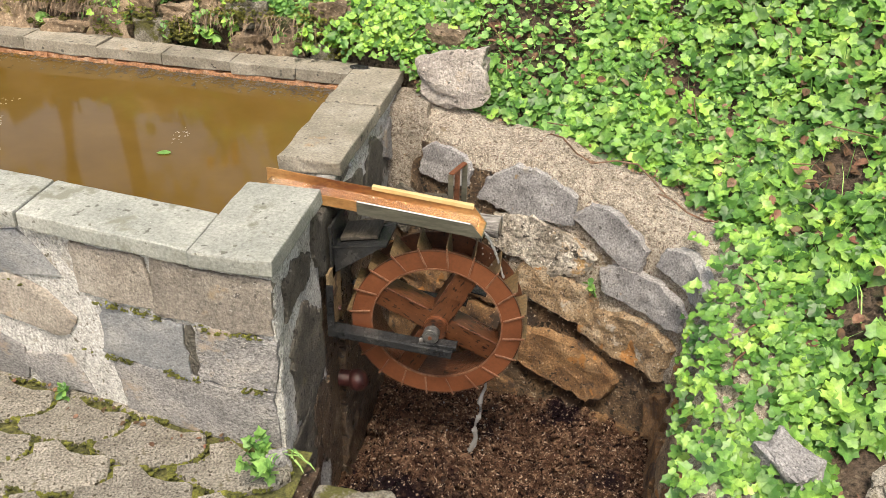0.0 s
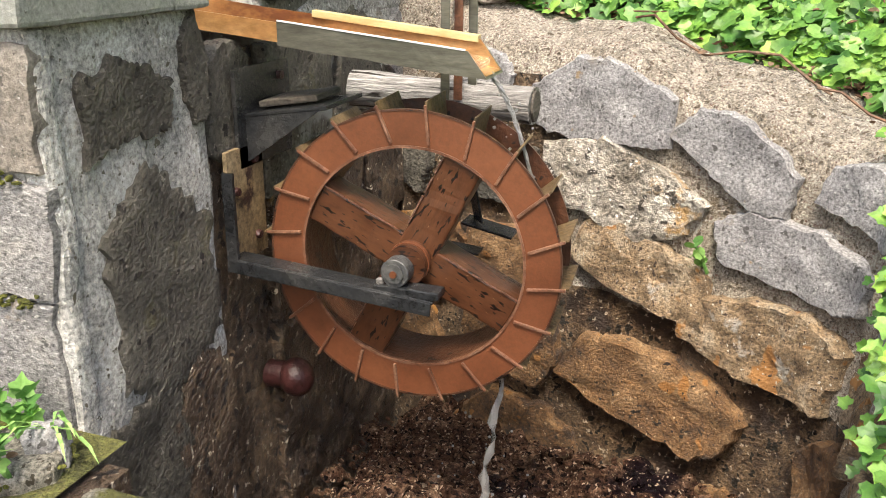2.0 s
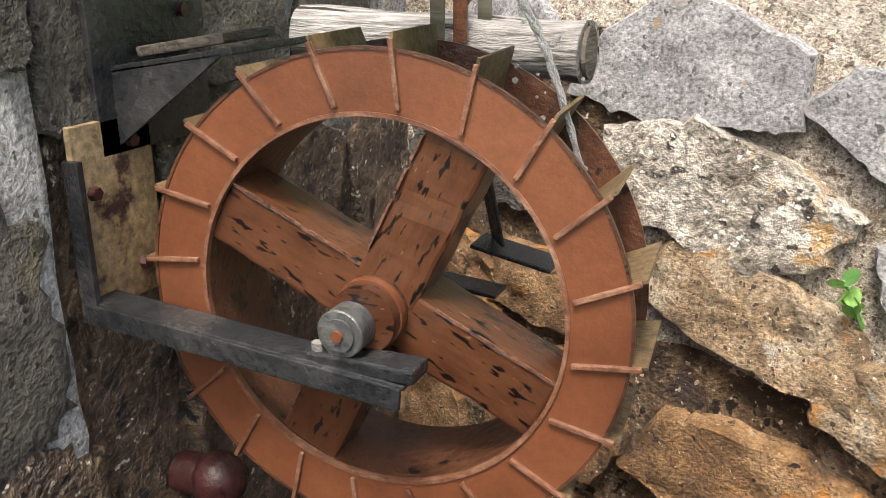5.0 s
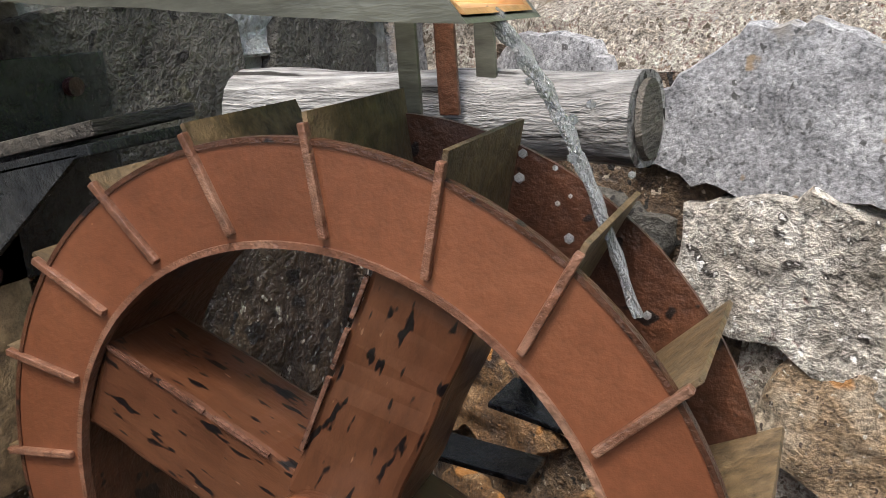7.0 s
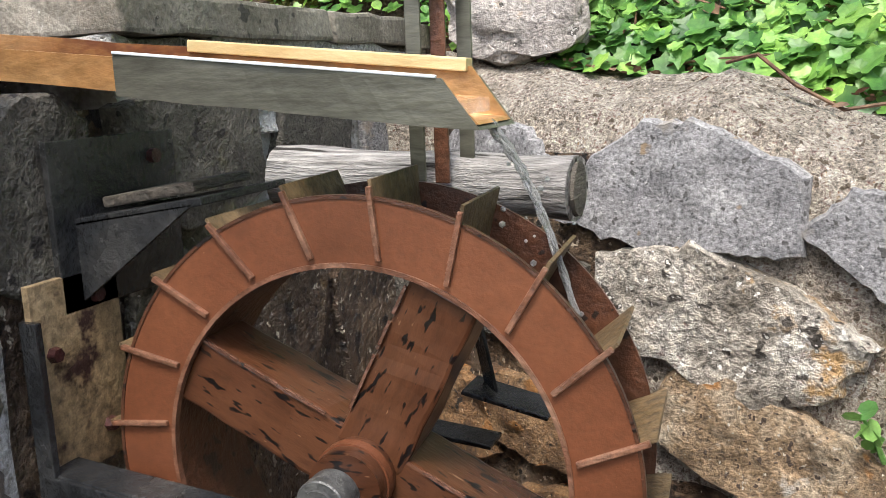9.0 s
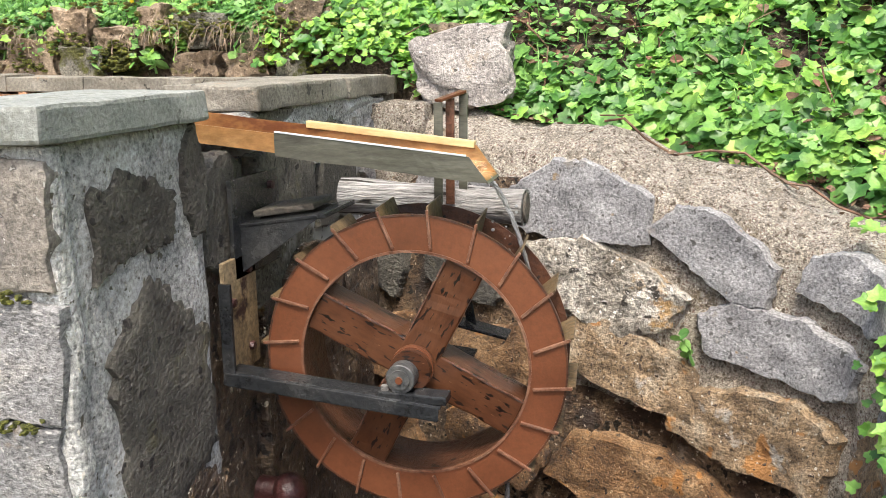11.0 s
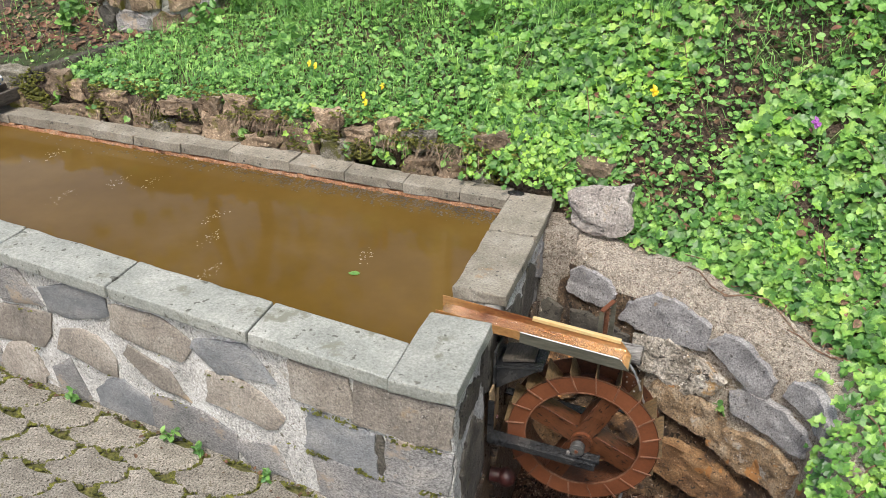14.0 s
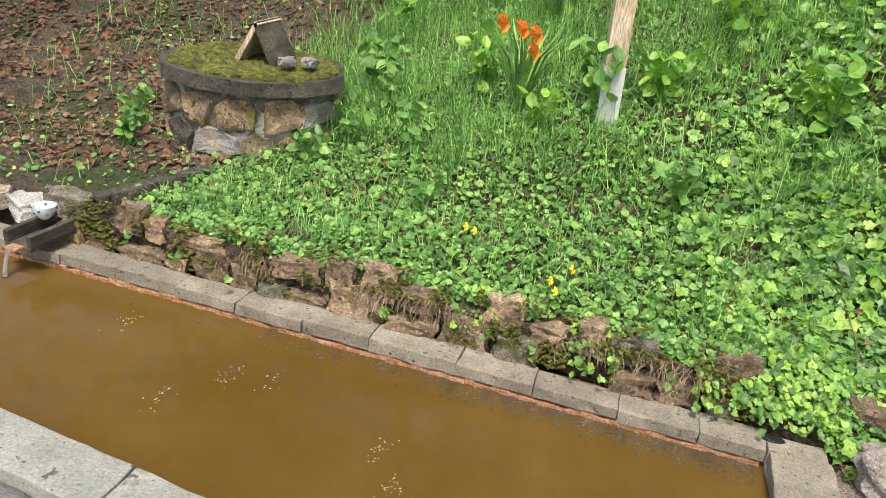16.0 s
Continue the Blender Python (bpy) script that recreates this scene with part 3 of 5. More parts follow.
for i, (cx, cz, w, h, tl) in enumerate(FRONT_STONES):
    rg = random.Random(100 + i)
    part("stone", stone_bm(angular(w * 1.01, h * 1.03, rg, 4, 8, .11, .045), front_place(cx, cz, tl), .007, 6, .002, 26, i * 1.7), (M_STONE_TAN, M_STONE_BLUE, M_STONE, M_STONE, M_STONE_TAN)[i], front, smooth=True)
# dark stone patch stands for the shade in a recess between stones
part("open_joint", stone_bm(angular(.035, .12, random.Random(9), 8, 4, .2), front_place(-.178, .19, .12), .0035, 3, .004, 60, 2), M_STONE_DARK, front, "dark patch standing for the shade in an open joint")
n = 0
for row, (z0, z1) in enumerate(((-.03, .125), (.135, .265), (.275, .395))):
    x = -.43 - row * .03
    while x > LEFT + .1:
        w = rnd.uniform(.13, .27)
        rg = random.Random(200 + n)
        h = (z1 - z0) * rnd.uniform(.82, 1.06)
        tl = rnd.uniform(-.25, .25)
        part("stone", stone_bm(angular(w, h * .99, rg, 8 if n % 3 else 5, 3, .22, .05), front_place(x - w / 2, (z0 + z1) / 2 + rnd.uniform(-.012, .012), tl), .004 + rnd.uniform(0, .002), 2, .0015, 24, n * 1.3), rg.choice((M_STONE, M_STONE, M_STONE_BLUE, M_STONE_BLUE, M_STONE_TAN)), front, smooth=True)
        x -= w + rnd.uniform(.004, .022)
        n += 1


for ob in front.children:
    slant(ob)


spots = []
for k in range(420):
    x = rnd.uniform(-.4, -.03) if k < 260 else rnd.uniform(-2.6, -.4)
    z = rnd.choice((.128, .262)) + rnd.gauss(0, .004)
    if noise.noise(Vector((x * 11, z * 9, 0))) > .02:
        spots.append(((x, .002 + askew(x), z), rnd.uniform(.0015, .0045)))
scatter("wall_moss", spots, M_MOSS, "thin lines of moss in the joints of the rubble wall", "moss", (1.8, .8, .7))


def end_place(cy, cz):
    return lambda u, v, d: Vector((-.008 + d, cy + u, cz + v))


for i, (cy, cz, w, h, m) in enumerate(((.145, .316, .155, .1, M_STONE_DARK), (.165, .1, .175, .25, M_STONE_DARK), (.1, -.13, .18, .19, M_STONE_DARK), (.225, -.15, .13, .25, M_WET), (.262, .335, .045, .11, M_STONE_DARK))):
    rg = random.Random(300 + i)
    part("stone", stone_bm(angular(w, h, rg, 8, 10, .22, .09), end_place(cy, cz), .007, 6, .003, 14, 7 + i), m, end_a, smooth=True)
for i, (cy, cz, w, h, m) in enumerate(((.52, .3, .18, .13, M_STONE_DARK), (.72, .27, .17, .17, M_STONE_DARK), (.6, .11, .24, .18, M_WET), (.85, .08, .2, .2, M_WET), (.9, .3, .14, .12, M_STONE))):
    rg = random.Random(320 + i)
    part("stone", stone_bm(angular(w, h, rg, 8, 4, .2), end_place(cy, cz), .012, 5, .004, 14, 17 + i), m, end_b, smooth=True)
part("stone", stone_bm(angular(.1, .16, random.Random(77), 8, 5, .15), lambda u, w, d: Vector((-.02 + d, .34 + u, .295 + w)), .012, 5, .004, 20, 4), M_STONE_DARK, sill, smooth=True)
# smear of pale mortar on the far end wall under the coping
part("mortar_patch", stone_bm(outline(.5, .1, 26, random.Random(5), .3, 4), end_place(.72, .365), .006, 2, .006, 40, 3), M_MORTAR, end_b, "pale mortar smear")

# ---- pit wall ----
rows = []
us = list(np.linspace(0, WALL_U[-1], 76))
for i in range(40):
    row = []
    for u in us:
        top = cap_front(u)
        if i < 26:
            z = -.55 + (top + .55) * i / 25
            p = pit_face(u, z, fbm((u, z, 0), 12, 3) * .014 + fbm((u, z, 5), 45, 2) * .006 + .003)
        else:
            a = (i - 25) / 14
            p = pit_face(u, top, -.2 * a + .012)
            p.z = top + .042 * math.sin(min(1, a * 1.5) * math.pi / 2) + fbm((u, a, 7), 9, 3) * .012 + fbm((u * 5, a * 1.5, 2), 9, 3) * .007
        row.append(p)
    rows.append(row)
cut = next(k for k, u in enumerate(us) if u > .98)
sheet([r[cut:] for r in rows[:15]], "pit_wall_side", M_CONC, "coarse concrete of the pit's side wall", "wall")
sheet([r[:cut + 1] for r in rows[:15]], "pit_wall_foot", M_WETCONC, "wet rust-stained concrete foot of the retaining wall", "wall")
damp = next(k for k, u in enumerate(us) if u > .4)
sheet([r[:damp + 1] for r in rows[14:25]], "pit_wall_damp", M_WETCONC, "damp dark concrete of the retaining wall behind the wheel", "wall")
sheet(rows[24:], "pit_wall_cap", M_CONC, "rounded coarse concrete cap of the retaining wall", "wall")
pit = sheet([r[damp:] for r in rows[14:25]], "pit_wall", M_CONC, "curved retaining wall of rough stones set in coarse concrete", "wall")
PIT_STONES = [  # along, height, width, height of stone, tilt, proud, material
    (.443, .232, .242, .125, -.07, .02, M_LIME), (.205, .25, .175, .1, -.04, .016, M_LIME), (.69, .18, .205, .09, -.5, .02, M_LIME),
    (.905, .158, .175, .08, -.14, .018, M_LIME), (.51, .107, .275, .12, -.26, .026, M_QUARTZ), (.805, .055, .29, .1, -.04, .022, M_LIME),
    (.56, -.012, .25, .088, -.32, .026, M_OCHRE), (.785, -.08, .27, .115, -.08, .028, M_OCHRE), (.608, -.217, .345, .118, -.19, .034, M_RUSTSTONE),
    (1.06, .082, .12, .09, 0, .018, M_LIME), (.96, -.24, .16, .15, .1, .024, M_RUSTSTONE), (1.06, -.06, .16, .14, .05, .022, M_OCHRE), (1.2, .0, .13, .08, .1, .014, M_OCHRE),
    (1.26, -.13, .19, .15, 0, .02, M_OCHRE), (1.44, -.1, .2, .13, 0, .02, M_RUSTSTONE), (1.38, -.27, .26, .16, 0, .02, M_RUSTSTONE), (1.13, -.28, .2, .16, 0, .024, M_RUSTSTONE),
    (.25, .12, .2, .12, .05, .018, M_STONE_DARK), (.33, -.03, .2, .1, -.05, .02, M_RUSTSTONE), (.13, -.06, .2, .15, 0, .018, M_RUSTSTONE), (.33, -.18, .22, .14, .05, .024, M_RUSTSTONE),
    (.1, -.27, .18, .18, 0, .02, M_RUSTSTONE), (.36, -.38, .26, .15, 0, .025, M_RUSTSTONE), (.8, -.42, .28, .14, 0, .02, M_RUSTSTONE), (.06, .1, .1, .13, 0, .016, M_STONE_DARK)]


def pit_place(u0, z0, tilt):
    c, s = math.cos(tilt), math.sin(tilt)
    return lambda u, v, d: pit_face(min(WALL_U[-1], max(0, u0 + u * c - v * s)), z0 + u * s + v * c, d)


for i, (u, z, w, h, tl, dp, m) in enumerate(PIT_STONES):
    rg = random.Random(400 + i)
    rough = m in (M_OCHRE, M_RUSTSTONE, M_QUARTZ)
    part("stone", stone_bm(angular(w, h * 1.06, rg, 8, 8, .17, .05), pit_place(u, z, tl), dp, 9, .008 if rough else .004, 22, i * 2.3), m, pit, smooth=True)

# pit bed
rows = []
for j in range(150):
    y = -.25 + 1.15 * j / 149
    row = []
    for i in range(150):
        x = -.02 + 1.0 * i / 149
        z = -.37 + .1 * math.exp(-((x - .22) / .12) ** 2 - ((y - .3) / .2) ** 2) + .05 * math.exp(-((x - .75) / .2) ** 2 - ((y - .25) / .25) ** 2)
        z -= .12 * math.exp(-((x - .0) / .07) ** 2)
        z += fbm((x, y, 0), 7, 3) * .02 + fbm((x, y, 4), 30, 3) * .02 + abs(fbm((x, y, 9), 14, 2)) * .03
        row.append(Vector((x, y, z)))
    rows.append(row)
gap = rough_box(-.01, .1, .9, 1.06, .1, .388, cut=.02, amp=.008, bevel=.01, seed=6)
tagged(link("wall_joint", gap, M_CONC), "coarse concrete filling behind the trough corner", "wall", kind="structure")
sheet(rows, "pit_bed", M_FLOOR, "wet rusty brown stony bed of the pit", "pit bed")
spots = []
for k in range(2600):
    x, y = rnd.uniform(.04, .85), rnd.uniform(-.1, .68)
    z = -.365 + .1 * math.exp(-((x - .22) / .12) ** 2 - ((y - .3) / .2) ** 2) + .05 * math.exp(-((x - .75) / .2) ** 2 - ((y - .25) / .25) ** 2)
    spots.append(((x, y, z + .014), rnd.uniform(.002, .008) if k > 70 else rnd.uniform(.012, .028)))
scatter("pit_gravel", spots, M_FLOOR, "wet rust-brown gravel on the pit bed", "gravel")
# inner face of the pit's front edge, its lip and its open right side
bm = bmesh.new()
add_box(bm, -.02, .97, -.3, -.2, -.5, -.02)
add_box(bm, .9, .98, -.2, .2, -.5, -.02)
add_box(bm, -.02, .075, -.2, -.02, -.5, -.025)
tagged(link("wall_pit_front", bm, M_WET), "wet front wall of the pit", "wall", kind="structure")
for i, (x0, x1, y0, y1) in enumerate(((.095, .25, -.23, -.09), (.26, .56, -.33, -.2), (.57, .93, -.33, -.2))):
    tagged(link("edge_stone", rough_box(x0, x1, y0, y1, -.09, .01, cut=.03, amp=.012, bevel=.015, seed=i * 4.0 + 1), M_MOSSY), "rough mossy edge stone at the rim of the pit", "edge stone", group="edge stones")


# ---- boulders ----
def boulder(at, size, seed, material, label, name="boulder", category="boulder", group="boulders on the bank", sub=4, amp=.3):
    bm = bmesh.new()
    bmesh.ops.create_icosphere(bm, subdivisions=sub, radius=1)
    for v in bm.verts:
        d = v.co.normalized()
        q = Vector([.82 * math.tanh(c / .82 * 1.25) for c in d])
        k = 1 + amp * fbm(d + Vector((seed, 0, 0)), 1.6, 3)
        v.co = Vector((q.x * size[0] * k, q.y * size[1] * k, q.z * size[2] * k)) * .8
    ob = link(name, bm, material, smooth=True)
    ob.matrix_world = pose(*at, seed * 7 % 20 - 10, seed * 5 % 16 - 8, seed * 40 % 360 if seed else 0)
    return tagged(ob, label, category, group)


boulder((.165, 1.0, .45), (.155, .075, .115), 0, M_BOULDER, "pale grey boulder above the pit wall")
boulder((.1, 1.17, .5), (.1, .08, .06), 4.2, M_EDGING, "brownish stone half hidden by ivy")
boulder((.33, 1.36, .63), (.1, .07, .05), 9.4, M_EDGING, "brown stone showing through the ivy")
boulder((-.12, 1.22, .54), (.07, .06, .05), 2.7, M_EDGING, "small stone at the bank's foot")
boulder((.10, 1.3, .56), (.1, .07, .06), 6.1, M_BOULDER, "weathered stone showing through the ivy")
boulder((-.3, 1.29, .53), (.08, .06, .055), 7.7, M_EDGING, "brownish stone half hidden by ivy")
boulder((.97, .09, .06), (.1, .07, .06), 3.3, M_LIME, "broken pale stone lying by the pit")
boulder((1.2, .08, .05), (.14, .1, .04), 1.3, M_PAVER, "flat worn stone lying by the pit")
boulder((.0, -.045, .0), (.035, .03, .04), 5.1, M_LIME, "small pointed stone at the wall's foot")

# ---- stone edging behind the trough ----
edging = holder("stone_edging", (-1.5, 1.12, .44), "low mossy dry stone edging behind the trough", "stone edging")
i = 0
for course, (zc, deep) in enumerate(((.42, 1.125), (.495, 1.15))):
    x = -.12 - .05 * course
    while x > -2.2:
        w, h = rnd.uniform(.05, .19), rnd.uniform(.05, .115)
        if noise.noise(Vector((x * 5, course * 7.0, 0))) < (-.12 if course else -.3):
            x -= w
            continue
        bm = bmesh.new()
        bmesh.ops.create_icosphere(bm, subdivisions=3, radius=1)
        for v in bm.verts:
            d = v.co.normalized()
            q = Vector([max(-.62, min(.62, c)) for c in d])
            v.co = q * (1 + .42 * fbm(d + Vector((i * 3.3, 0, 0)), 1.8, 3))
            v.co = Vector((v.co.x * w * .64, v.co.y * .05, v.co.z * h * .68)) + Vector((x - w / 2, deep + askew_back(x) + .01 * math.sin(i * 2.1), zc + h * .42))
        part("stone", bm, rnd.choice([M_EDGING, M_EDGING, M_EDGING, M_RUSTSTONE, M_MOSSY]), edging)
        x -= w * rnd.uniform(.9, 1.12)
        i += 1
spots = []
for k in range(15000):
    x, z = rnd.uniform(-2.25, -.15), .44 + abs(rnd.gauss(.04, .05))
    if noise.noise(Vector((x * 9, z * 16, 3))) > .05:
        spots.append(((x, 1.12 + rnd.uniform(-.03, .06), z), rnd.uniform(.0025, .008)))
slant_back(scatter("moss_cushions", spots, M_MOSS, "cushions of yellow-green moss on the stone edging", "moss", (1.5, 1, .6)))
slant_back(tagged(link("edging_earth", rough_box(-2.25, -.12, 1.135, 1.2, .41, .53, cut=.05, amp=.03, sc=9, bevel=.02, seed=14), M_EARTH), "dark earth packed behind the stone edging", "earth", kind="stuff"))

# ---- water wheel ----
WX, WZ, WY0, WY1 = .236, .095, .346, .436
RI, RO, RT = .147, .193, .202
wheel = holder("water_wheel", (WX, .38, -.13), "small rusty steel water wheel with brown wooden spokes", "water wheel")


def annulus(r0, r1, y0, y1, seg=96):
    bm = bmesh.new()
    rings = []
    for r, y in ((r0, y0), (r1, y0), (r1, y1), (r0, y1)):
        rings.append([bm.verts.new((WX + r * math.cos(k * 2 * math.pi / seg), y, WZ + r * math.sin(k * 2 * math.pi / seg))) for k in range(seg)])
    for a, b in ((0, 1), (1, 2), (2, 3), (3, 0)):
        for k in range(seg):
            bm.faces.new((rings[a][k], rings[a][(k + 1) % seg], rings[b][(k + 1) % seg], rings[b][k]))
    return bm


part("rim", annulus(RI, RO, WY0, WY0 + .003), M_RUST, wheel, "smooth rust brown front rim disc")
part("rim", annulus(RI, RO, WY1 - .003, WY1), M_RUST_DARK, wheel, "wet back rim disc in shaded rust tone")
# paler bead puts the wet glint of the rim's inner edge into its colour
part("rim_bead", annulus(RI - .001, RI + .0022, WY0 - .0016, WY0 + .004), M_RUST_EDGE, wheel, "paler bead for the wet glint on the inner edge")
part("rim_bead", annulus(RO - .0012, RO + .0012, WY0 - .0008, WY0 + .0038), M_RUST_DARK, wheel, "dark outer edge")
part("drum", annulus(RI, RI + .003, WY0 + .003, WY1 - .003), M_RUST_DARK, wheel, "rusted inner drum in shaded tone")
for k in range(20):
    a = radians(9 + 18 * k)
    m = Matrix.Translation((WX, 0, WZ)) @ Matrix.Rotation(-a, 4, 'Y')
    sk = Matrix.Rotation(radians(-14), 4, 'Y')
    mm = m @ Matrix.Translation((RI + .004, 0, 0)) @ sk
    part("blade", add_box(bmesh.new(), .0, RT - RI, WY0 + .001, WY1 - .001, -.0012, .0012, mm), M_BLADE, wheel)
    bl = wheel.children[-1]
    bm = add_box(bmesh.new(), .002, RT - RI - .004, WY0 - .0035, WY0 + .001, -.0019, .0019, mm, bevel=.0009)
    part("weld_rib", bm, M_RUST_EDGE, bl, "worn pale rib")
for k in range(4):
    a = radians(63 + 90 * k)
    m = Matrix.Translation((WX, .3775, WZ)) @ Matrix.Rotation(-a, 4, 'Y')
    bm = add_box(bmesh.new(), .012, RI - .001, -.0275, .0275, -.026, .026, bevel=.003)
    for i in range(1, 14):
        bmesh.ops.bisect_plane(bm, geom=bm.verts[:] + bm.edges[:] + bm.faces[:], plane_co=(.012 + i * .0103, 0, 0), plane_no=(1, 0, 0))
    for v in bm.verts:
        p = v.co + Vector((k * 2.0, 0, 0))
        v.co += Vector((0, fbm(p + Vector((3, 0, 0)), 30, 2), fbm(p + Vector((0, 3, 0)), 30, 2))) * .0018
    sp = part("spoke", bm, M_BEAM, wheel, "cracked red-brown wooden spoke")
    sp.matrix_world = m
    up = 1 if math.cos(a) > 0 else -1
    # added glossy strips stand for the wet highlight on the spoke's upper arris
    bm = bmesh.new()
    x = .04
    while x < RI - .02:
        l = rnd.uniform(.02, .05)
        add_box(bm, x, x + l, -.0292, -.027, up * .0255 - .001, up * .0255 + .0012)
        x += l + rnd.uniform(.001, .008)
    we = part("worn_edge", bm, M_WET_ARRIS, sp, "added strip for the wet glint along the arris")
    we.matrix_parent_inverse = Matrix()
bm = cyl_y(bmesh.new(), WX, WZ, .026, .322, .42)
part("hub", bm, M_BEAM, wheel, "rusted hub collar", True)
bm = cyl_y(bmesh.new(), WX, WZ, .0275, .334, .342)
part("hub_ring", bm, M_RUST, wheel)

wheel.rotation_euler.z = radians(4)
frame_th = holder("bearing_bracket", (.0, .3, .08), "dark steel angle bracket carrying the wheel axle", "bracket")


def bar(p, q, w, h, bevel=.001):
    """A flat bar from p to q, w wide across and h high."""
    p, q = Vector(p), Vector(q)
    L = (q - p).length
    m = Matrix.Translation(p) @ (q - p).to_track_quat('X', 'Z').to_matrix().to_4x4()
    return add_box(bmesh.new(), 0, L, -w / 2, w / 2, -h / 2, h / 2, m, bevel=bevel)


part("arm", bar((.0, .284, .083), (.285, .287, .06), .03, .004), M_STEEL, frame_th, "wet dark steel arm")
part("arm_flange", bar((.0, .2675, .075), (.283, .2705, .052), .004, .018), M_STEEL, frame_th)
part("arm", bar((.0, .475, .083), (.285, .475, .06), .03, .004), M_STEEL, frame_th)
part("wall_plate", add_box(bmesh.new(), .0, .006, .272, .36, .07, .225, bevel=.001), M_PLATE, frame_th, "tan corroded wall plate")
part("plate_edge", add_box(bmesh.new(), .0, .016, .266, .272, .07, .2, bevel=.001), M_STEEL, frame_th, "dark angle edge")
for y, z in ((.335, .205), (.335, .098), (.288, .17)):
    bm = bmesh.new()
    bmesh.ops.create_cone(bm, cap_ends=True, segments=6, radius1=.0065, radius2=.0055, depth=.006, matrix=pose(.009, y, z, 0, 90, 0))
    part("bolt", bm, M_BALL, frame_th, "rusted bolt head")
bm = cyl_y(bmesh.new(), WX - .003, WZ - .004, .0185, .276, .323)
bmesh.ops.bevel(bm, geom=[e for e in bm.edges if e.calc_length() < .006], offset=.001, segments=1, affect='EDGES')
bearing = part("bearing", bm, M_BEARING, frame_th, "grey steel bearing sleeve", True)
part("end_cap", cyl_y(bmesh.new(), WX - .003, WZ - .004, .0125, .2735, .2762), M_BEARING, bearing)
part("grease_nipple", cyl_y(bmesh.new(), WX - .003, WZ - .004, .0045, .271, .2737, 12), M_RUST, bearing)
part("bearing_foot", add_box(bmesh.new(), .205, .292, .273, .3, .062, .073, pose(0, 0, .001), bevel=.002), M_STEEL, frame_th)
for x in (.212, .226):
    bm = bmesh.new()
    bmesh.ops.create_cone(bm, cap_ends=True, segments=6, radius1=.005, radius2=.005, depth=.006, matrix=pose(x, .281, .077))
    part("nut", bm, M_LOG, frame_th, "pale zinc nut")

frame_th.location.y += .026
# black steel shelf bracket on the wall above
sb = holder("shelf_bracket", (.0, .4, .25), "black steel shelf bracket bolted to the wet wall", "bracket")
part("back_plate", add_box(bmesh.new(), .0, .006, .33, .47, .195, .325, bevel=.001), M_STEEL, sb, "scuffed dark back plate")
part("shelf", add_box(bmesh.new(), .0, .125, .35, .46, -.003, .003, pose(0, 0, .262, 0, -9, 0), bevel=.001), M_STEEL, sb, "dark shelf plate with a torn edge")
bm = bmesh.new()
tri = [bm.verts.new((x, y, z)) for y in (.35, .354) for x, z in ((.003, .262), (.115, .279), (.003, .2))]
bm.faces.new(tri[:3])
bm.faces.new(tri[3:])
for k in range(3):
    bm.faces.new((tri[k], tri[(k + 1) % 3], tri[3 + (k + 1) % 3], tri[3 + k]))
part("gusset", bm, M_STEEL, sb, "triangular steel gusset")
part("board", add_box(bmesh.new(), .035, .12, .37, .45, .0035, .012, pose(0, 0, .262, 0, -9, 3), bevel=.002), M_WOOD, sb, "dark wet board on the shelf")
bm = bmesh.new()
bmesh.ops.create_cone(bm, cap_ends=True, segments=12, radius1=.006, radius2=.006, depth=.008, matrix=pose(.008, .44, .305, 0, 90, 0))
part("bolt", bm, M_BALL, sb)
# sheet deflector behind the wheel
df = holder("steel_deflector", (.3, .52, .1), "dark bent steel strip behind the wheel", "steel strip")
part("strip", bar((.25, .5, .26), (.275, .52, .1), .03, .003), M_STEEL, df)
part("foot", bar((.255, .52, .1), (.33, .52, .085), .04, .004), M_STEEL, df)


# ---- gutter ----
def channel(x0, x1, cut, y0, y1, z_at, h, th, hb=None, grow=0.0):
    """An open U-shaped channel that slopes with z_at; its end is cut back by cut at the top."""
    bm = bmesh.new()
    hb = hb or h
    prof = [(y0, h, 1), (y0, 0, 0), (y1, 0, 0), (y1, hb, 1), (y1 - th, hb, 1), (y1 - th, th, .1), (y0 + th, th, .1), (y0 + th, h, 1)]
    n, rows = 14, []
    for i in range(n + 1):
        f = i / n
        row = []
        for y, z, k in prof:
            x = x0 + (x1 - k * cut - x0) * f
            row.append(bm.verts.new((x, y + .0012 * math.sin(x * 40), z_at(x) + z * (1 + grow * (f - .5)) + .001 * fbm((x, y, z), 25, 2))))
        rows.append(row)
    m = len(prof)
    for a, b in zip(rows, rows[1:]):
        for k in range(m):
            bm.faces.new((a[k], a[(k + 1) % m], b[(k + 1) % m], b[k]))
    bm.faces.new(rows[0][::-1])
    bm.faces.new(rows[-1])
    return bm


gut_z = lambda x: .345 - .1 * (x - .2)
gutter = holder("spout_gutter", (.1, .35, .36), "open copper gutter in a dull zinc sleeve pouring onto the wheel", "gutter")
part("sleeve", channel(.072, .345, .024, .318, .388, lambda x: gut_z(x) + .002, .030, .002), M_ZINC, gutter, "dull grey zinc sleeve")
part("channel", channel(-.15, .343, .026, .3225, .384, lambda x: gut_z(x) + .005, .024, .002, .033), M_COPPER, gutter, "orange stained copper channel")
part("lip", bar((.09, .384, gut_z(.09) + .039), (.315, .384, gut_z(.315) + .039), .012, .009), M_LIP, gutter, "bright folded lip")
# pale strip draws the highlight along the zinc's top edge
part("sleeve_edge", bar((.073, .318, gut_z(.073) + .0325), (.318, .318, gut_z(.318) + .0325), .003, .002, .0005), M_GALV, gutter, "pale highlight strip along the sleeve's top edge")
bm = bmesh.new()
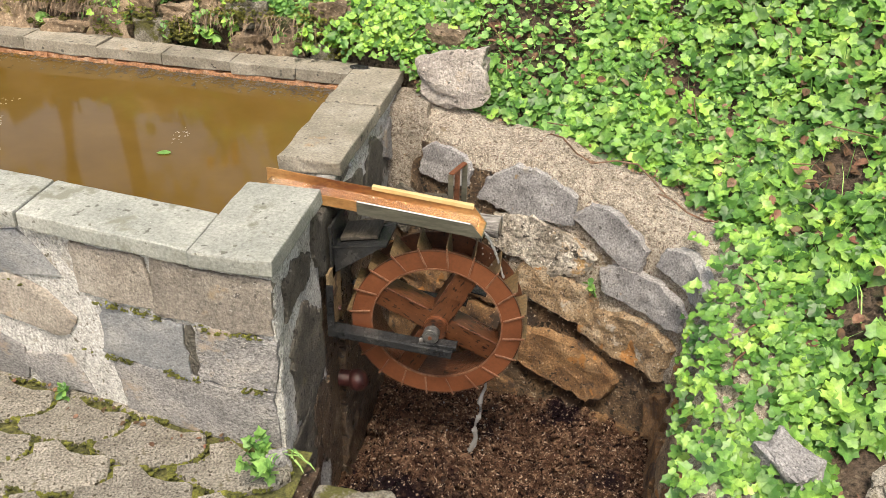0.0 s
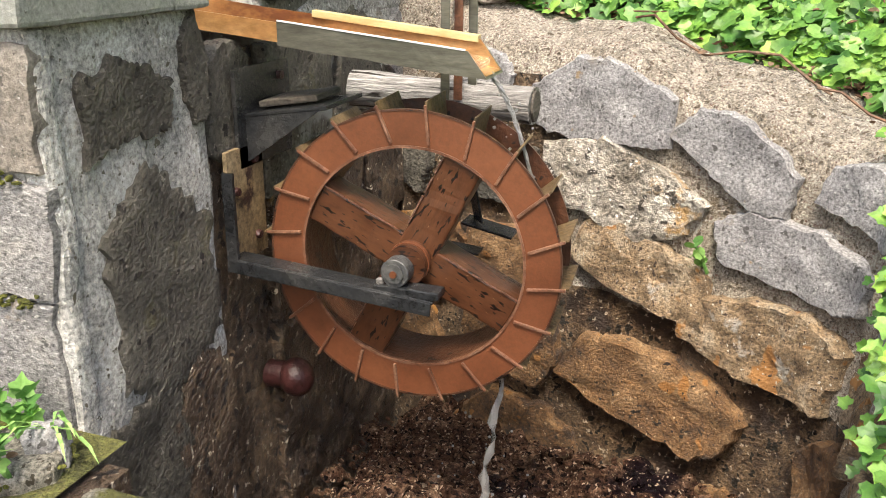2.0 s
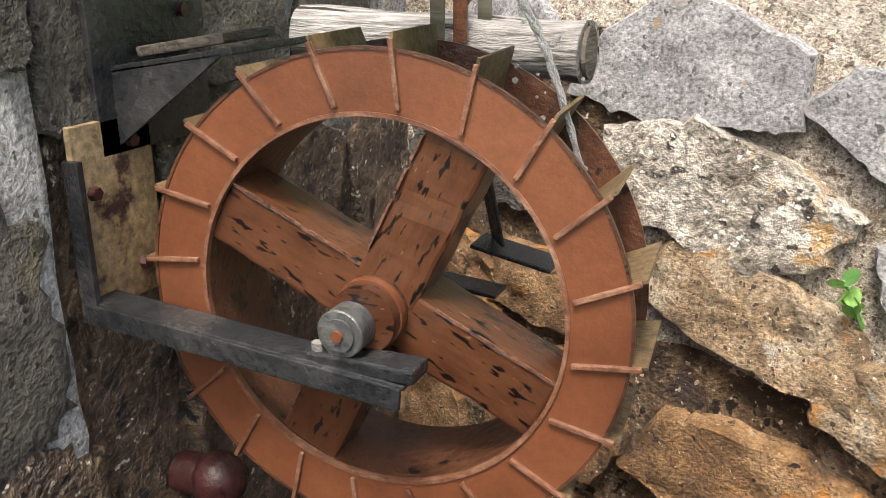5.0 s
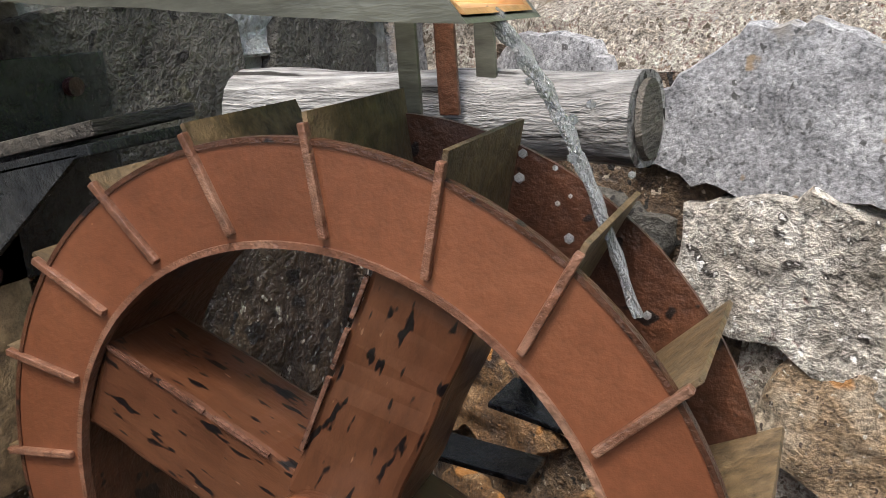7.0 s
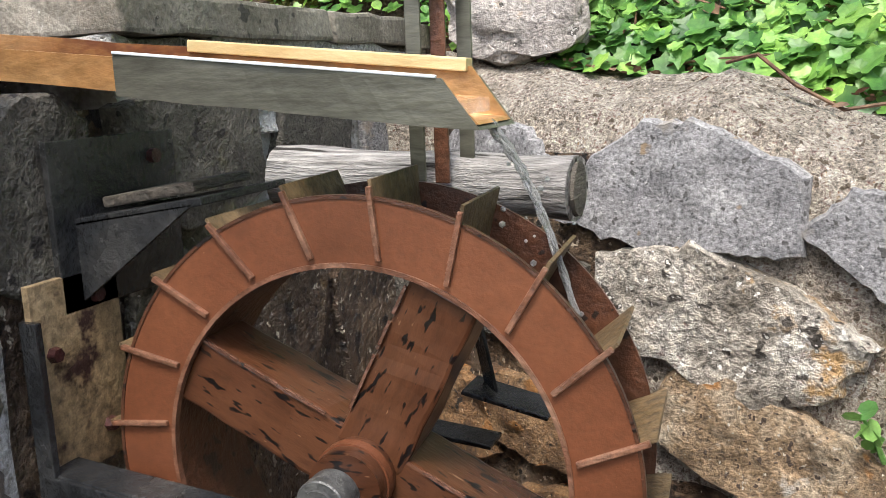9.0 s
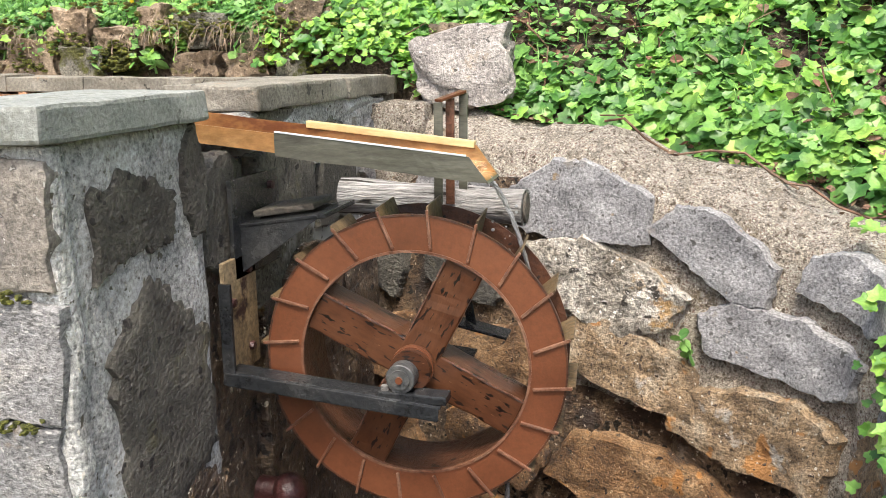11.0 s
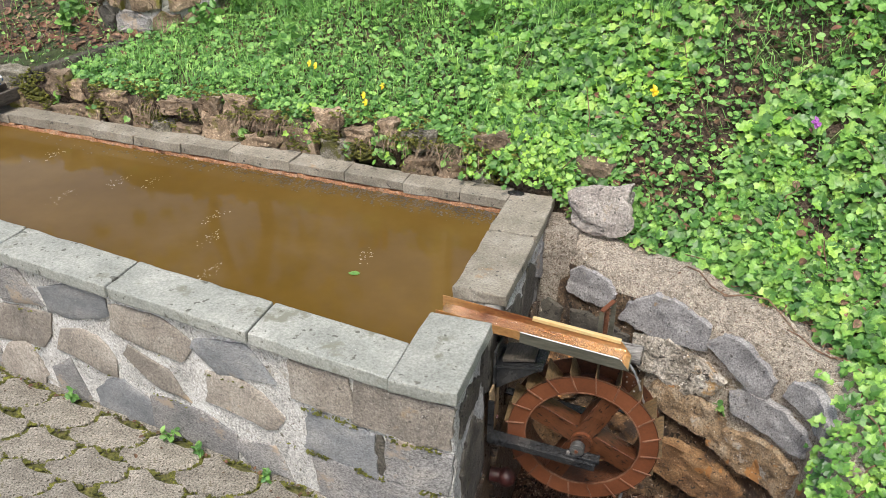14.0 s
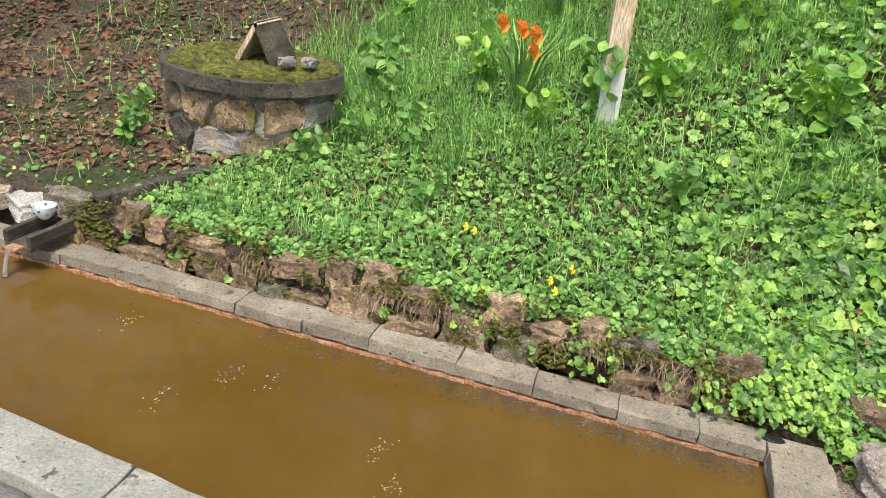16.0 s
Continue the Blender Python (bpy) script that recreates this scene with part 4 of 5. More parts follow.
add_box(bm, -.14, .33, .326, .381, .012, .021, Matrix(((1, 0, 0, 0), (0, 1, 0, 0), (-.1, 0, 1, gut_z(0) - .002), (0, 0, 0, 1))))
film_ob = part("running_water", bm, M_FILM, gutter)
film_ob.visible_shadow = False
gutter.location += Vector((-.012, .03, -.004))
# falling water
jet = holder("water_jet", (.34, .35, .33), "thin clear stream of water falling from the gutter", "water jet")
pts = [(.326, .382, .333), (.378, .402, .205)]
for q in range(3):
    strand = []
    for i in range(28):
        f = i / 27
        w = Vector(pts[0]).lerp(Vector(pts[-1]), f) + Vector((0, 0, .018 * math.sin(f * math.pi)))
        k = .0022 * (1 - .4 * f)
        strand.append(w + Vector((k * math.cos(f * 13 + q * 2.1), k * math.sin(f * 13 + q * 2.1), 0)))
    bm = tube(bmesh.new(), strand, [.0021 * (1 - .4 * i / 27) * (1 + .35 * math.sin(i * 1.9 + q)) for i in range(28)], 10)
    part("stream", bm, M_JET, jet, "", True)
for i in range(16):
    bm = bmesh.new()
    bmesh.ops.create_icosphere(bm, subdivisions=1, radius=rnd.uniform(.001, .0028), matrix=Matrix.Translation((.345 + rnd.uniform(-.02, .05), .39 + rnd.uniform(-.02, .03), rnd.uniform(.19, .31))))
    part("drop", bm, M_JET, jet)
fall = holder("falling_drips", (.33, .38, -.3), "broken stream of water dripping off the wheel", "water jet")
pts = [(.352 - .025 * i / 11 + .004 * math.sin(i * 1.7), .385 - .01 * i / 11, -.075 - .245 * i / 11) for i in range(12)]
bm = tube(bmesh.new(), pts, [.003, .005, .004, .006, .004, .006, .0035, .007, .005, .0075, .005, .008], 8)
for v in bm.verts:
    v.co += Vector((fbm(v.co, 60, 2), fbm(v.co + Vector((5, 0, 0)), 60, 2), 0)) * .004
part("stream", bm, M_JET, fall, "", True)
for i in range(26):
    bm = bmesh.new()
    bmesh.ops.create_icosphere(bm, subdivisions=1, radius=rnd.uniform(.0012, .003), matrix=Matrix.Translation((.335 + rnd.gauss(0, .035), .38 + rnd.gauss(0, .02), rnd.uniform(-.31, -.12))))
    part("drop", bm, M_JET, fall)

# log and the iron stirrup that hold the gutter
log = holder("support_log", (.2, .55, .25), "grey weathered round log wedged behind the wheel", "log")
pts = [(.085 + i * .0268, .51 + .003 * math.sin(i), .281 - .0008 * i) for i in range(11)]
bm = tube(bmesh.new(), pts, [.026 + .001 * math.sin(i * 1.3) for i in range(11)], 20)
for v in bm.verts:
    v.co.z += fbm((v.co.x * .3, v.co.y * 6, v.co.z * 6), 12, 2) * .002
part("trunk", bm, M_LOG, log, "", True)
bm = bmesh.new()
bmesh.ops.create_cone(bm, cap_ends=True, segments=20, radius1=.022, radius2=.021, depth=.003, matrix=pose(.354, .51, .273, 0, 90, 0))
part("cut_end", bm, M_WOOD, log, "dark cracked end grain")
st = holder("iron_stirrup", (.26, .45, .25), "rusty flat iron stirrup straddling the gutter", "stirrup")
part("upright", add_box(bmesh.new(), .238, .25, .455, .458, .28, .418, bevel=.0008), M_ZINC, st, "grey flat iron upright")
part("upright", add_box(bmesh.new(), .249, .261, .476, .479, .28, .422, bevel=.0008), M_RUST_EDGE, st)
part("upright", add_box(bmesh.new(), .262, .274, .497, .5, .28, .428, bevel=.0008), M_ZINC, st)
part("cross_bar", bar((.244, .455, .42), (.268, .5, .43), .012, .004), M_RUST, st, "rusty bent top bar")

# iron valve in the dark corner
vl = holder("iron_valve", (.045, .4, -.13), "dark red iron pipe fitting in the pit corner", "valve")
bm = bmesh.new()
bmesh.ops.create_uvsphere(bm, u_segments=24, v_segments=14, radius=.027, matrix=Matrix.Translation((.035, .395, -.135)) @ Matrix.Diagonal((1, 1, 1.1, 1)))
part("body", bm, M_BALL, vl, "", True)
bm = tube(bmesh.new(), [(-.01, .395, -.135), (.018, .395, -.135)], [.021, .021], 20)
part("flange", bm, M_BALL, vl, "", True)


# ---- plants ----
IVY = [(0, .02), (.26, -.13), (.52, .02), (.43, .24), (.5, .5), (.24, .6), (0, .98), (-.24, .6), (-.5, .5), (-.43, .24), (-.52, .02), (-.26, -.13)]
OVAL = [(0, 0), (.2, .12), (.34, .38), (.28, .7), (0, 1.0), (-.28, .7), (-.34, .38), (-.2, .12)]
ROUND = [(0, .08), (.28, -.06), (.5, .22), (.46, .6), (.2, .86), (-.2, .86), (-.46, .6), (-.5, .22), (-.28, -.06)]


class Leaves:
    """Many leaves gathered in one mesh."""

    def __init__(self):
        self.v, self.f = [], []

    def leaf(self, at, normal, size, turn, shape=IVY, cup=.12):
        n = Vector(normal).normalized()
        x = n.orthogonal().normalized()
        y = n.cross(x)
        c, s = math.cos(turn), math.sin(turn)
        ex, ey = x * c + y * s, y * c - x * s
        base = len(self.v)
        at = Vector(at)
        self.v.append(at + ey * (.38 * size) - n * (cup * size * .5))
        for a, b in shape:
            self.v.append(at + ex * (a * size) + ey * (b * size) + n * (cup * size * (abs(a) * 1.4 - .35 * b)))
        m = len(shape)
        for k in range(m):
            self.f.append((base, base + 1 + k, base + 1 + (k + 1) % m))

    def blade(self, at, way, length, width):
        at, way = Vector(at), Vector(way)
        side = way.cross(Vector((0, 0, 1)))
        side = (side if side.length > .01 else Vector((1, 0, 0))).normalized() * width
        base = len(self.v)
        mid = at + way * (length * .55) + Vector((0, 0, length * .12))
        tip = at + way * length - Vector((0, 0, length * .1))
        self.v += [at - side, at + side, mid - side * .8, mid + side * .8, tip]
        self.f += [(base, base + 1, base + 3, base + 2), (base + 2, base + 3, base + 4)]

    def mesh(self, name, material, parent=None, label=""):
        me = bpy.data.meshes.new(name)
        me.from_pydata(self.v, [], self.f)
        me.materials.append(material)
        ob = new(name, me)
        if parent:
            ob.parent = parent
            ob.matrix_parent_inverse = parent.matrix_world.inverted()
        return tagged(ob, label) if label else ob


def bank_normal(s, d):
    a, b, c = bank(s, d), bank(s + .05, d), bank(s, d + .05)
    n = (b - a).cross(c - a)
    return (n if n.z > 0 else -n).normalized()


S_POND, S_CORNER, S_END = s_of(-2.3), s_of(0), FS[13]
rg = random.Random(21)
ivy, young, herb, grass, dead = Leaves(), Leaves(), Leaves(), Leaves(), Leaves()


def up_normal(n, spread, lean=(0, -.35, .35)):
    return n * .7 + Vector(lean) + Vector((rg.gauss(0, spread), rg.gauss(0, spread), rg.gauss(0, spread * .6)))


# ivy over the corner and all round the pit
for _ in range(27000):
    s = rg.uniform(s_of(-.5), FS[13])
    d = abs(rg.gauss(0, .75)) if rg.random() < .75 else rg.uniform(0, 2.4)
    if s < S_CORNER and rg.random() > (s - s_of(-.5)) / (S_CORNER - s_of(-.5)):
        continue
    if noise.noise(Vector((s * 2.3, d * 2.3, 1))) < (-.42 if d < .7 and s < FS[8] else -.52) or noise.noise(Vector((s * 7, d * 7, 4))) < -.36:
        continue
    p = bank(s, d)
    if abs(p.x - .17) < .13 and abs(p.y - 1.02) < .1:
        continue
    p += Vector((rg.gauss(0, .01), rg.gauss(0, .01), rg.uniform(.0, .05) * min(1, .3 + d * 2)))
    k = noise.noise(Vector((s * 4, d * 4, 12))) + rg.gauss(0, .3)
    (young if k > .47 else ivy).leaf(p, up_normal(bank_normal(s, d), .38), rg.choice((.016, .022, .028, .034, .042)) * rg.uniform(.85, 1.15) * (1 if d < 1.2 else 1.25), rg.uniform(0, 6.28), IVY)
# fringe that hangs over the cap and the bank's right end
for _ in range(800):
    s = rg.uniform(S_CORNER + .1, FS[12])
    p = bank(s, rg.uniform(0, .1))
    ux = lerp_at(s, FS, [f[3] for f in FOOT])
    uy = lerp_at(s, FS, [f[4] for f in FOOT])
    k = abs(rg.gauss(0, .012 if s < FS[10] else .03))
    p += Vector((-ux * k, -uy * k, rg.uniform(.005, .04)))
    ivy.leaf(p, up_normal(Vector((-ux, -uy, 1.2)), .35), rg.uniform(.016, .04), rg.uniform(0, 6.28), IVY)
for _ in range(1300):
    u, a = rg.uniform(.88, 1.5), rg.uniform(-.12, 1.35)
    top = cap_front(u)
    if a < .45 and rg.random() < (.8 if u < .97 else .4):
        continue
    p = pit_face(u, top, -.2 * a + .01)
    p.z = top + .05 + rg.uniform(0, .02) - (.06 if a < 0 else 0)
    ivy.leaf(p, Vector((-.4, -.5, 1)) + Vector((rg.gauss(0, .3), rg.gauss(0, .3), 0)), rg.uniform(.014, .03), rg.uniform(0, 6.28), IVY)
# single leaves creeping down the right end of the pit wall
for _ in range(30):
    u = rg.uniform(.93, 1.3)
    z = cap_front(u) - abs(rg.gauss(0, .11)) + .01
    (young if rg.random() < .4 else ivy).leaf(pit_face(u, z, .03), Vector((-.6, -.6, .7)) + Vector((rg.gauss(0, .25), rg.gauss(0, .25), 0)), rg.uniform(.012, .024), rg.uniform(0, 6.28), IVY)
# leaves straggling over the edging and the back coping
for _ in range(1500):
    x = -abs(rg.gauss(0, .5))
    if x < -2.0 or noise.noise(Vector((x * 6, 3, 0))) < .05 - x * .05 - .3 * (x > -.3):
        continue
    y = 1.13 + rg.gauss(0, .035)
    z = .46 + max(0, y - 1.08) * .9 + rg.uniform(0, .06)
    (young if rg.random() < .3 else ivy).leaf((x, y + askew_back(x), z), Vector((rg.gauss(0, .35), -.7, .8)), rg.uniform(.011, .027), rg.uniform(0, 6.28), IVY if rg.random() < .6 else OVAL)
tagged(young.mesh("young_ivy", M_YOUNG), "yellow-green young ivy leaves among the darker ones", "ivy", kind="stuff")
tagged(ivy.mesh("ivy", M_IVY), "dense green ivy covering the bank round the pit", "ivy", kind="stuff")
# low herbs and grass on the bank behind the trough, up to the edge of the earth path
def on_path(x, d):
    return x < (-2.1 + .5 * d if d < .5 else -1.85 - .1 * (d - .5))


for _ in range(3200):
    x = rg.uniform(-2.05, -.3)
    if noise.noise(Vector((x * 5, 11, 0))) > -.35:
        herb.leaf((x, 1.16 + abs(rg.gauss(0, .03)) + askew_back(x), .53 + rg.uniform(-.015, .045)), Vector((rg.gauss(0, .4), -.6, .9)), rg.uniform(.009, .022), rg.uniform(0, 6.28), ROUND if rg.random() < .6 else OVAL)
for _ in range(66000):
    s = rg.uniform(s_of(-3.0), S_CORNER + .9)
    d = .02 + rg.random() ** 1.3 * 2.9
    x = bank(s, d).x
    if noise.noise(Vector((s * 3, d * 3, 8))) < -.5:
        continue
    if on_path(x, d) and rg.random() < .95:
        continue
    p = bank(s, d) + Vector((0, 0, rg.uniform(.0, .045)))
    herb.leaf(p, up_normal(Vector((0, 0, 1)), .42), rg.choice((.008, .011, .014, .018, .026)) * rg.uniform(.85, 1.15), rg.uniform(0, 6.28), ROUND if rg.random() < .6 else OVAL)
for _ in range(9000):
    s = rg.uniform(S_CORNER - .2, FS[13])
    d = rg.uniform(.7, 3.4)
    p = bank(s, d) + Vector((0, 0, rg.uniform(.0, .1)))
    herb.leaf(p, up_normal(Vector((0, 0, 1)), .45), rg.uniform(.025, .06), rg.uniform(0, 6.28), OVAL)
tagged(herb.mesh("ground_herbs", M_HERB), "bright green low herbs growing over the bank", "herbs", kind="stuff")
for _ in range(56000):
    s = rg.uniform(s_of(-3.3), FS[12])
    d = .05 + rg.random() ** 1.1 * 3.3
    x = bank(s, d).x
    if on_path(x, d) and rg.random() < .93:
        continue
    if s > S_CORNER and d < .5 and rg.random() < .85:
        continue
    p = bank(s, d)
    w = Vector((rg.gauss(0, .8), rg.gauss(-.1, .8), 1)).normalized()
    grass.blade(p, w, rg.uniform(.04, .13) * (1 if d < 1 else 1.6), rg.uniform(.0008, .0019))
for _ in range(14000):
    s, d = rg.uniform(s_of(-2.2), S_CORNER + .4), rg.uniform(.55, 2.4)
    if noise.noise(Vector((s * 2.5, d * 2.5, 20))) < -.05:
        continue
    w = Vector((rg.gauss(0, .7), rg.gauss(-.2, .7), 1)).normalized()
    grass.blade(bank(s, d), w, rg.uniform(.1, .22), rg.uniform(.0009, .002))
tagged(grass.mesh("grass", M_GRASS), "thin green grass among the herbs", "grass", kind="stuff")
for _ in range(30000):
    if rg.random() < .86:
        s, d = rg.uniform(s_of(-6), s_of(-1.45)), rg.uniform(.2, 6)
    else:
        s, d = rg.uniform(s_of(-1.5), S_END + .4), rg.uniform(0, 2.6)
    p = bank(s, d) + Vector((0, 0, .008))
    dead.leaf(p, up_normal(Vector((0, 0, 1)), .35), rg.uniform(.02, .045) * (1.15 if d > 2.5 else .5 if s > FS[10] else 1), rg.uniform(0, 6.28), OVAL, .25)
for _ in range(90):
    p = Vector((rg.uniform(-2.5, .02), -abs(rg.gauss(0, .03)) - .002, .004))
    p.y += askew(p.x)
    dead.leaf(p, Vector((rg.gauss(0, .3), rg.gauss(0, .3), 1)), rg.uniform(.006, .016), rg.uniform(0, 6.28), OVAL, .2)
for _ in range(420):
    s = rg.uniform(S_CORNER + .05, FS[11])
    p = bank(s, 0)
    ux, uy = lerp_at(s, FS, [f[3] for f in FOOT]), lerp_at(s, FS, [f[4] for f in FOOT])
    k = rg.gauss(.0, .022)
    dead.leaf(p + Vector((-ux * k, -uy * k, .012 + .01 * rg.random())), Vector((rg.gauss(0, .4), rg.gauss(0, .4), 1)), rg.uniform(.006, .018), rg.uniform(0, 6.28), OVAL, .2)
for _ in range(700):
    s, d = rg.uniform(S_CORNER, FS[12]), rg.uniform(.05, 1.5)
    dead.leaf(bank(s, d) + Vector((0, 0, .045)), up_normal(Vector((0, 0, 1)), .4), rg.uniform(.014, .034), rg.uniform(0, 6.28), OVAL, .25)
tagged(dead.mesh("leaf_litter", M_DEAD), "brown dead leaves scattered on the earth", "leaf litter", kind="stuff")


# taller plants
def herb_plant(at, height, leaves, size, seed, label, shape=OVAL, name="leafy_plant", lean=(0, 0), material=None):
    g = random.Random(seed)
    th = holder(name, at, label, "plant", "leafy plants")
    at = Vector(at)
    stems, lv = bmesh.new(), Leaves()
    for k in range(max(1, leaves // 9)):
        a = g.uniform(0, 6.28)
        top = at + Vector((math.cos(a) * height * g.uniform(.1, .5) + lean[0], math.sin(a) * height * g.uniform(.1, .5) + lean[1], height * g.uniform(.7, 1.05)))
        mid = at.lerp(top, .5) + Vector((0, 0, height * .08))
        tube(stems, [at, mid, top], [.003, .0024, .0014], 5)
        for i in range(9):
            f = .25 + .75 * i / 8
            p = at.lerp(mid, f * 2) if f < .5 else mid.lerp(top, f * 2 - 1)
            w = Vector((math.cos(i * 2.4 + a), math.sin(i * 2.4 + a), g.uniform(.5, 1.4)))
            lv.leaf(p, w, size * g.uniform(.6, 1.15), g.uniform(0, 6.28), shape)
    tagged(part("stem", stems, M_GRASS, th), kind="stuff")
    tagged(lv.mesh("foliage", material or M_HERB, th), kind="stuff")
    return th


for i, (x, d, h, n, sz) in enumerate(((-.75, .9, .3, 45, .07), (-.15, 1.5, .32, 45, .08), (-1.35, .7, .22, 36, .06), (-.45, .5, .2, 27, .06), (-1.0, 1.7, .42, 54, .085), (-.3, 2.2, .5, 63, .085),
                                       (-1.7, 1.2, .3, 36, .07), (-1.5, 2.0, .6, 54, .09), (.15, 1.1, .25, 36, .07), (-1.2, .35, .14, 18, .05))):
    herb_plant(bank(s_of(x) if x < 0 else S_CORNER + x, d), h, n, sz, 500 + i, "tall bright green leafy plant on the grassy bank")
for i, (x, d, h, n, sz) in enumerate(((-1.75, 1.75, .55, 45, .085), (-.55, 1.0, .22, 36, .075), (-.35, 1.35, .3, 45, .08), (-.95, .75, .2, 27, .06), (-1.25, 1.15, .28, 36, .07), (-.1, .9, .25, 45, .075), (.1, 1.6, .4, 63, .08))):
    herb_plant(bank(s_of(x) if x < 0 else S_CORNER + x, d), h, n, sz, 520 + i, "fresh yellow-green leafy plant on the grassy bank", material=M_YOUNG)
for i in range(9):
    s = S_CORNER + .25 + .17 * i
    d = 1.3 + .75 * (i % 3)
    herb_plant(bank(s, d), .35 + .1 * (i % 3), 72, .06, 540 + i, "dense green undergrowth shrub on the upper bank", name="shrub")
for i in range(8):
    herb_plant(bank(s_of(-1.35 + .3 * i), 2.9 + .5 * (i % 2)), .7, 90, .085, 560 + i, "dense green undergrowth shrub on the upper bank", name="shrub")
for i, x in enumerate((-.6, -.75, -1.05, -1.16, -.38, -2.05, -1.85)):
    herb_plant((x, 1.115 + askew_back(x), .436), .05 + .02 * (i % 3), 9, .034, 580 + i, "small green weed rooted behind the coping", ROUND if i % 2 else OVAL, "weed")
herb_plant((.005, -.1, .0), .09, 27, .028, 600, "leafy weed rooted at the corner of the wall", IVY, "weed", (-.01, -.03))
herb_plant((-.03, -.03, .0), .06, 18, .026, 601, "leafy weed rooted at the corner of the wall", IVY, "weed", (-.02, -.02))
for i, x in enumerate((-.83, -1.2, -.74, -.52)):
    herb_plant((x, -.022 + askew(x), -.002), .05 if i < 2 else .03, 18, .022, 605 + i, "small weed at the foot of the front wall", OVAL, "weed")
herb_plant(pit_face(.665, .0, .012), .05, 9, .02, 611, "green sprig growing from a wall joint", ROUND, "weed", (0, -.015))
lv = Leaves()
for i in range(7):
    g = random.Random(620 + i)
    p, h = Vector((.005 + g.uniform(-.01, .02), -.04, .01)), Vector((g.uniform(-.1, 1), g.uniform(-.8, .1), .8)).normalized()
    for k in range(3):
        lv.blade(p, h, .035, .0022)
        p = p + h * .031
        h = (h + Vector((0, 0, -.55))).normalized()
tagged(lv.mesh("grass_tuft", M_GRASS), "tuft of grass at the corner of the wall", "grass tuft")

# thin brown runners creeping over the ivy bank
for i in range(34):
    g = random.Random(640 + i)
    s, d = g.uniform(S_CORNER - .1, FS[12] - .1), g.uniform(.05, 1.1)
    ws, wd = g.uniform(-.05, .05), g.uniform(-.05, .03)
    pts = []
    for k in range(8):
        p = bank(s + ws * k, max(.0, d + wd * k)) + Vector((0, 0, .03 + .018 * math.sin(k * 1.3 + i)))
        pts.append(p)
        ws, wd = ws + g.uniform(-.012, .012), wd + g.uniform(-.012, .012)
    tagged(link("ivy_stem", tube(bmesh.new(), pts, [.0017] * 8, 5), M_DEAD, smooth=True), "thin brown ivy runner among the leaves", "stem", group="ivy stems")
# trailing stems over the cap
for i, (u, l) in enumerate(((.46, .3), (.75, .22), (1.0, .2), (1.1, .16))):
    bm = bmesh.new()
    pts = []
    for k in range(8):
        q = pit_face(min(1.3, u + l * k / 7), cap_front(min(1.3, u + l * k / 7)), -.09 + .03 * math.sin(k * .9 + i))
        pts.append((q.x, q.y, q.z + .055 + .012 * math.sin(k * 1.7)))
    tagged(link("ivy_stem", tube(bm, pts, [.0022] * 8, 6), M_DEAD, smooth=True), "thin brown trailing ivy stem on the wall cap", "stem", group="ivy stems")


def flower(at, r, material, label, petals=5, name="flower"):
    th = holder(name, at, label, "flower", "flowers")
    lv = Leaves()
    for k in range(petals):
        a = 2 * math.pi * k / petals
        lv.leaf(at, Vector((math.cos(a) * .5, math.sin(a) * .5 - .6, .8)), r, a, OVAL)
    lv.mesh("petals", material, th)
    bm = tube(bmesh.new(), [Vector(at) - Vector((0, 0, .06)), Vector(at)], [.0012, .001], 5)
    part("stalk", bm, M_GRASS, th)


for x, d in ((-1.0, .24), (-1.03, .25), (-.74, .1), (-.72, .07), (-.69, .16)):
    flower(bank(s_of(x), d) + Vector((0, -.02, .05)), .016, M_YELLOW, "small yellow flower in the grass")
flower(bank(S_CORNER + .2, .36) + Vector((0, -.02, .07)), .024, M_YELLOW, "small yellow flower among the ivy")
flower(bank(S_CORNER + .62, .4) + Vector((-.02, -.02, .07)), .022, M_PURPLE, "small purple flower among the ivy")

for i, (x, y, h) in enumerate(((-1.62, 2.0, .22), (-1.72, 1.85, .16), (-1.55, 2.25, .3), (-2.45, 1.95, .2), (-2.4, 1.8, .15))):
    herb_plant((x, y, bank(s_of(x), max(0, y - 1.35)).z), h, 45, .05, 660 + i, "green leafy plant growing at the foot of the well", OVAL)
for i, (x, y, h) in enumerate(((-3.3, 4.2, .3), (-2.6, 4.0, .35), (-3.9, 3.4, .2), (-4.6, 4.6, .3), (-2.1, 3.6, .4), (-1.9, 4.3, .5), (-5.2, 3.6, .25))):
    herb_plant((x, y, bank(s_of(x), y - 1.35).z), h, 54, .07, 680 + i, "green fern-like plant on the leaf litter", OVAL)
lily = holder("orange_lily", bank(s_of(-1.04), .9), "orange daylilies with long green leaves", "lily")
base = Vector(lily.matrix_world.translation)
lv = Leaves()
for k in range(60):
    a = rg.uniform(0, 6.28)
    lv.blade(base, Vector((math.cos(a) * .5, math.sin(a) * .5, 1)).normalized(), rg.uniform(.25, .42), .007)
lv.mesh("leaves", M_HERB, lily)
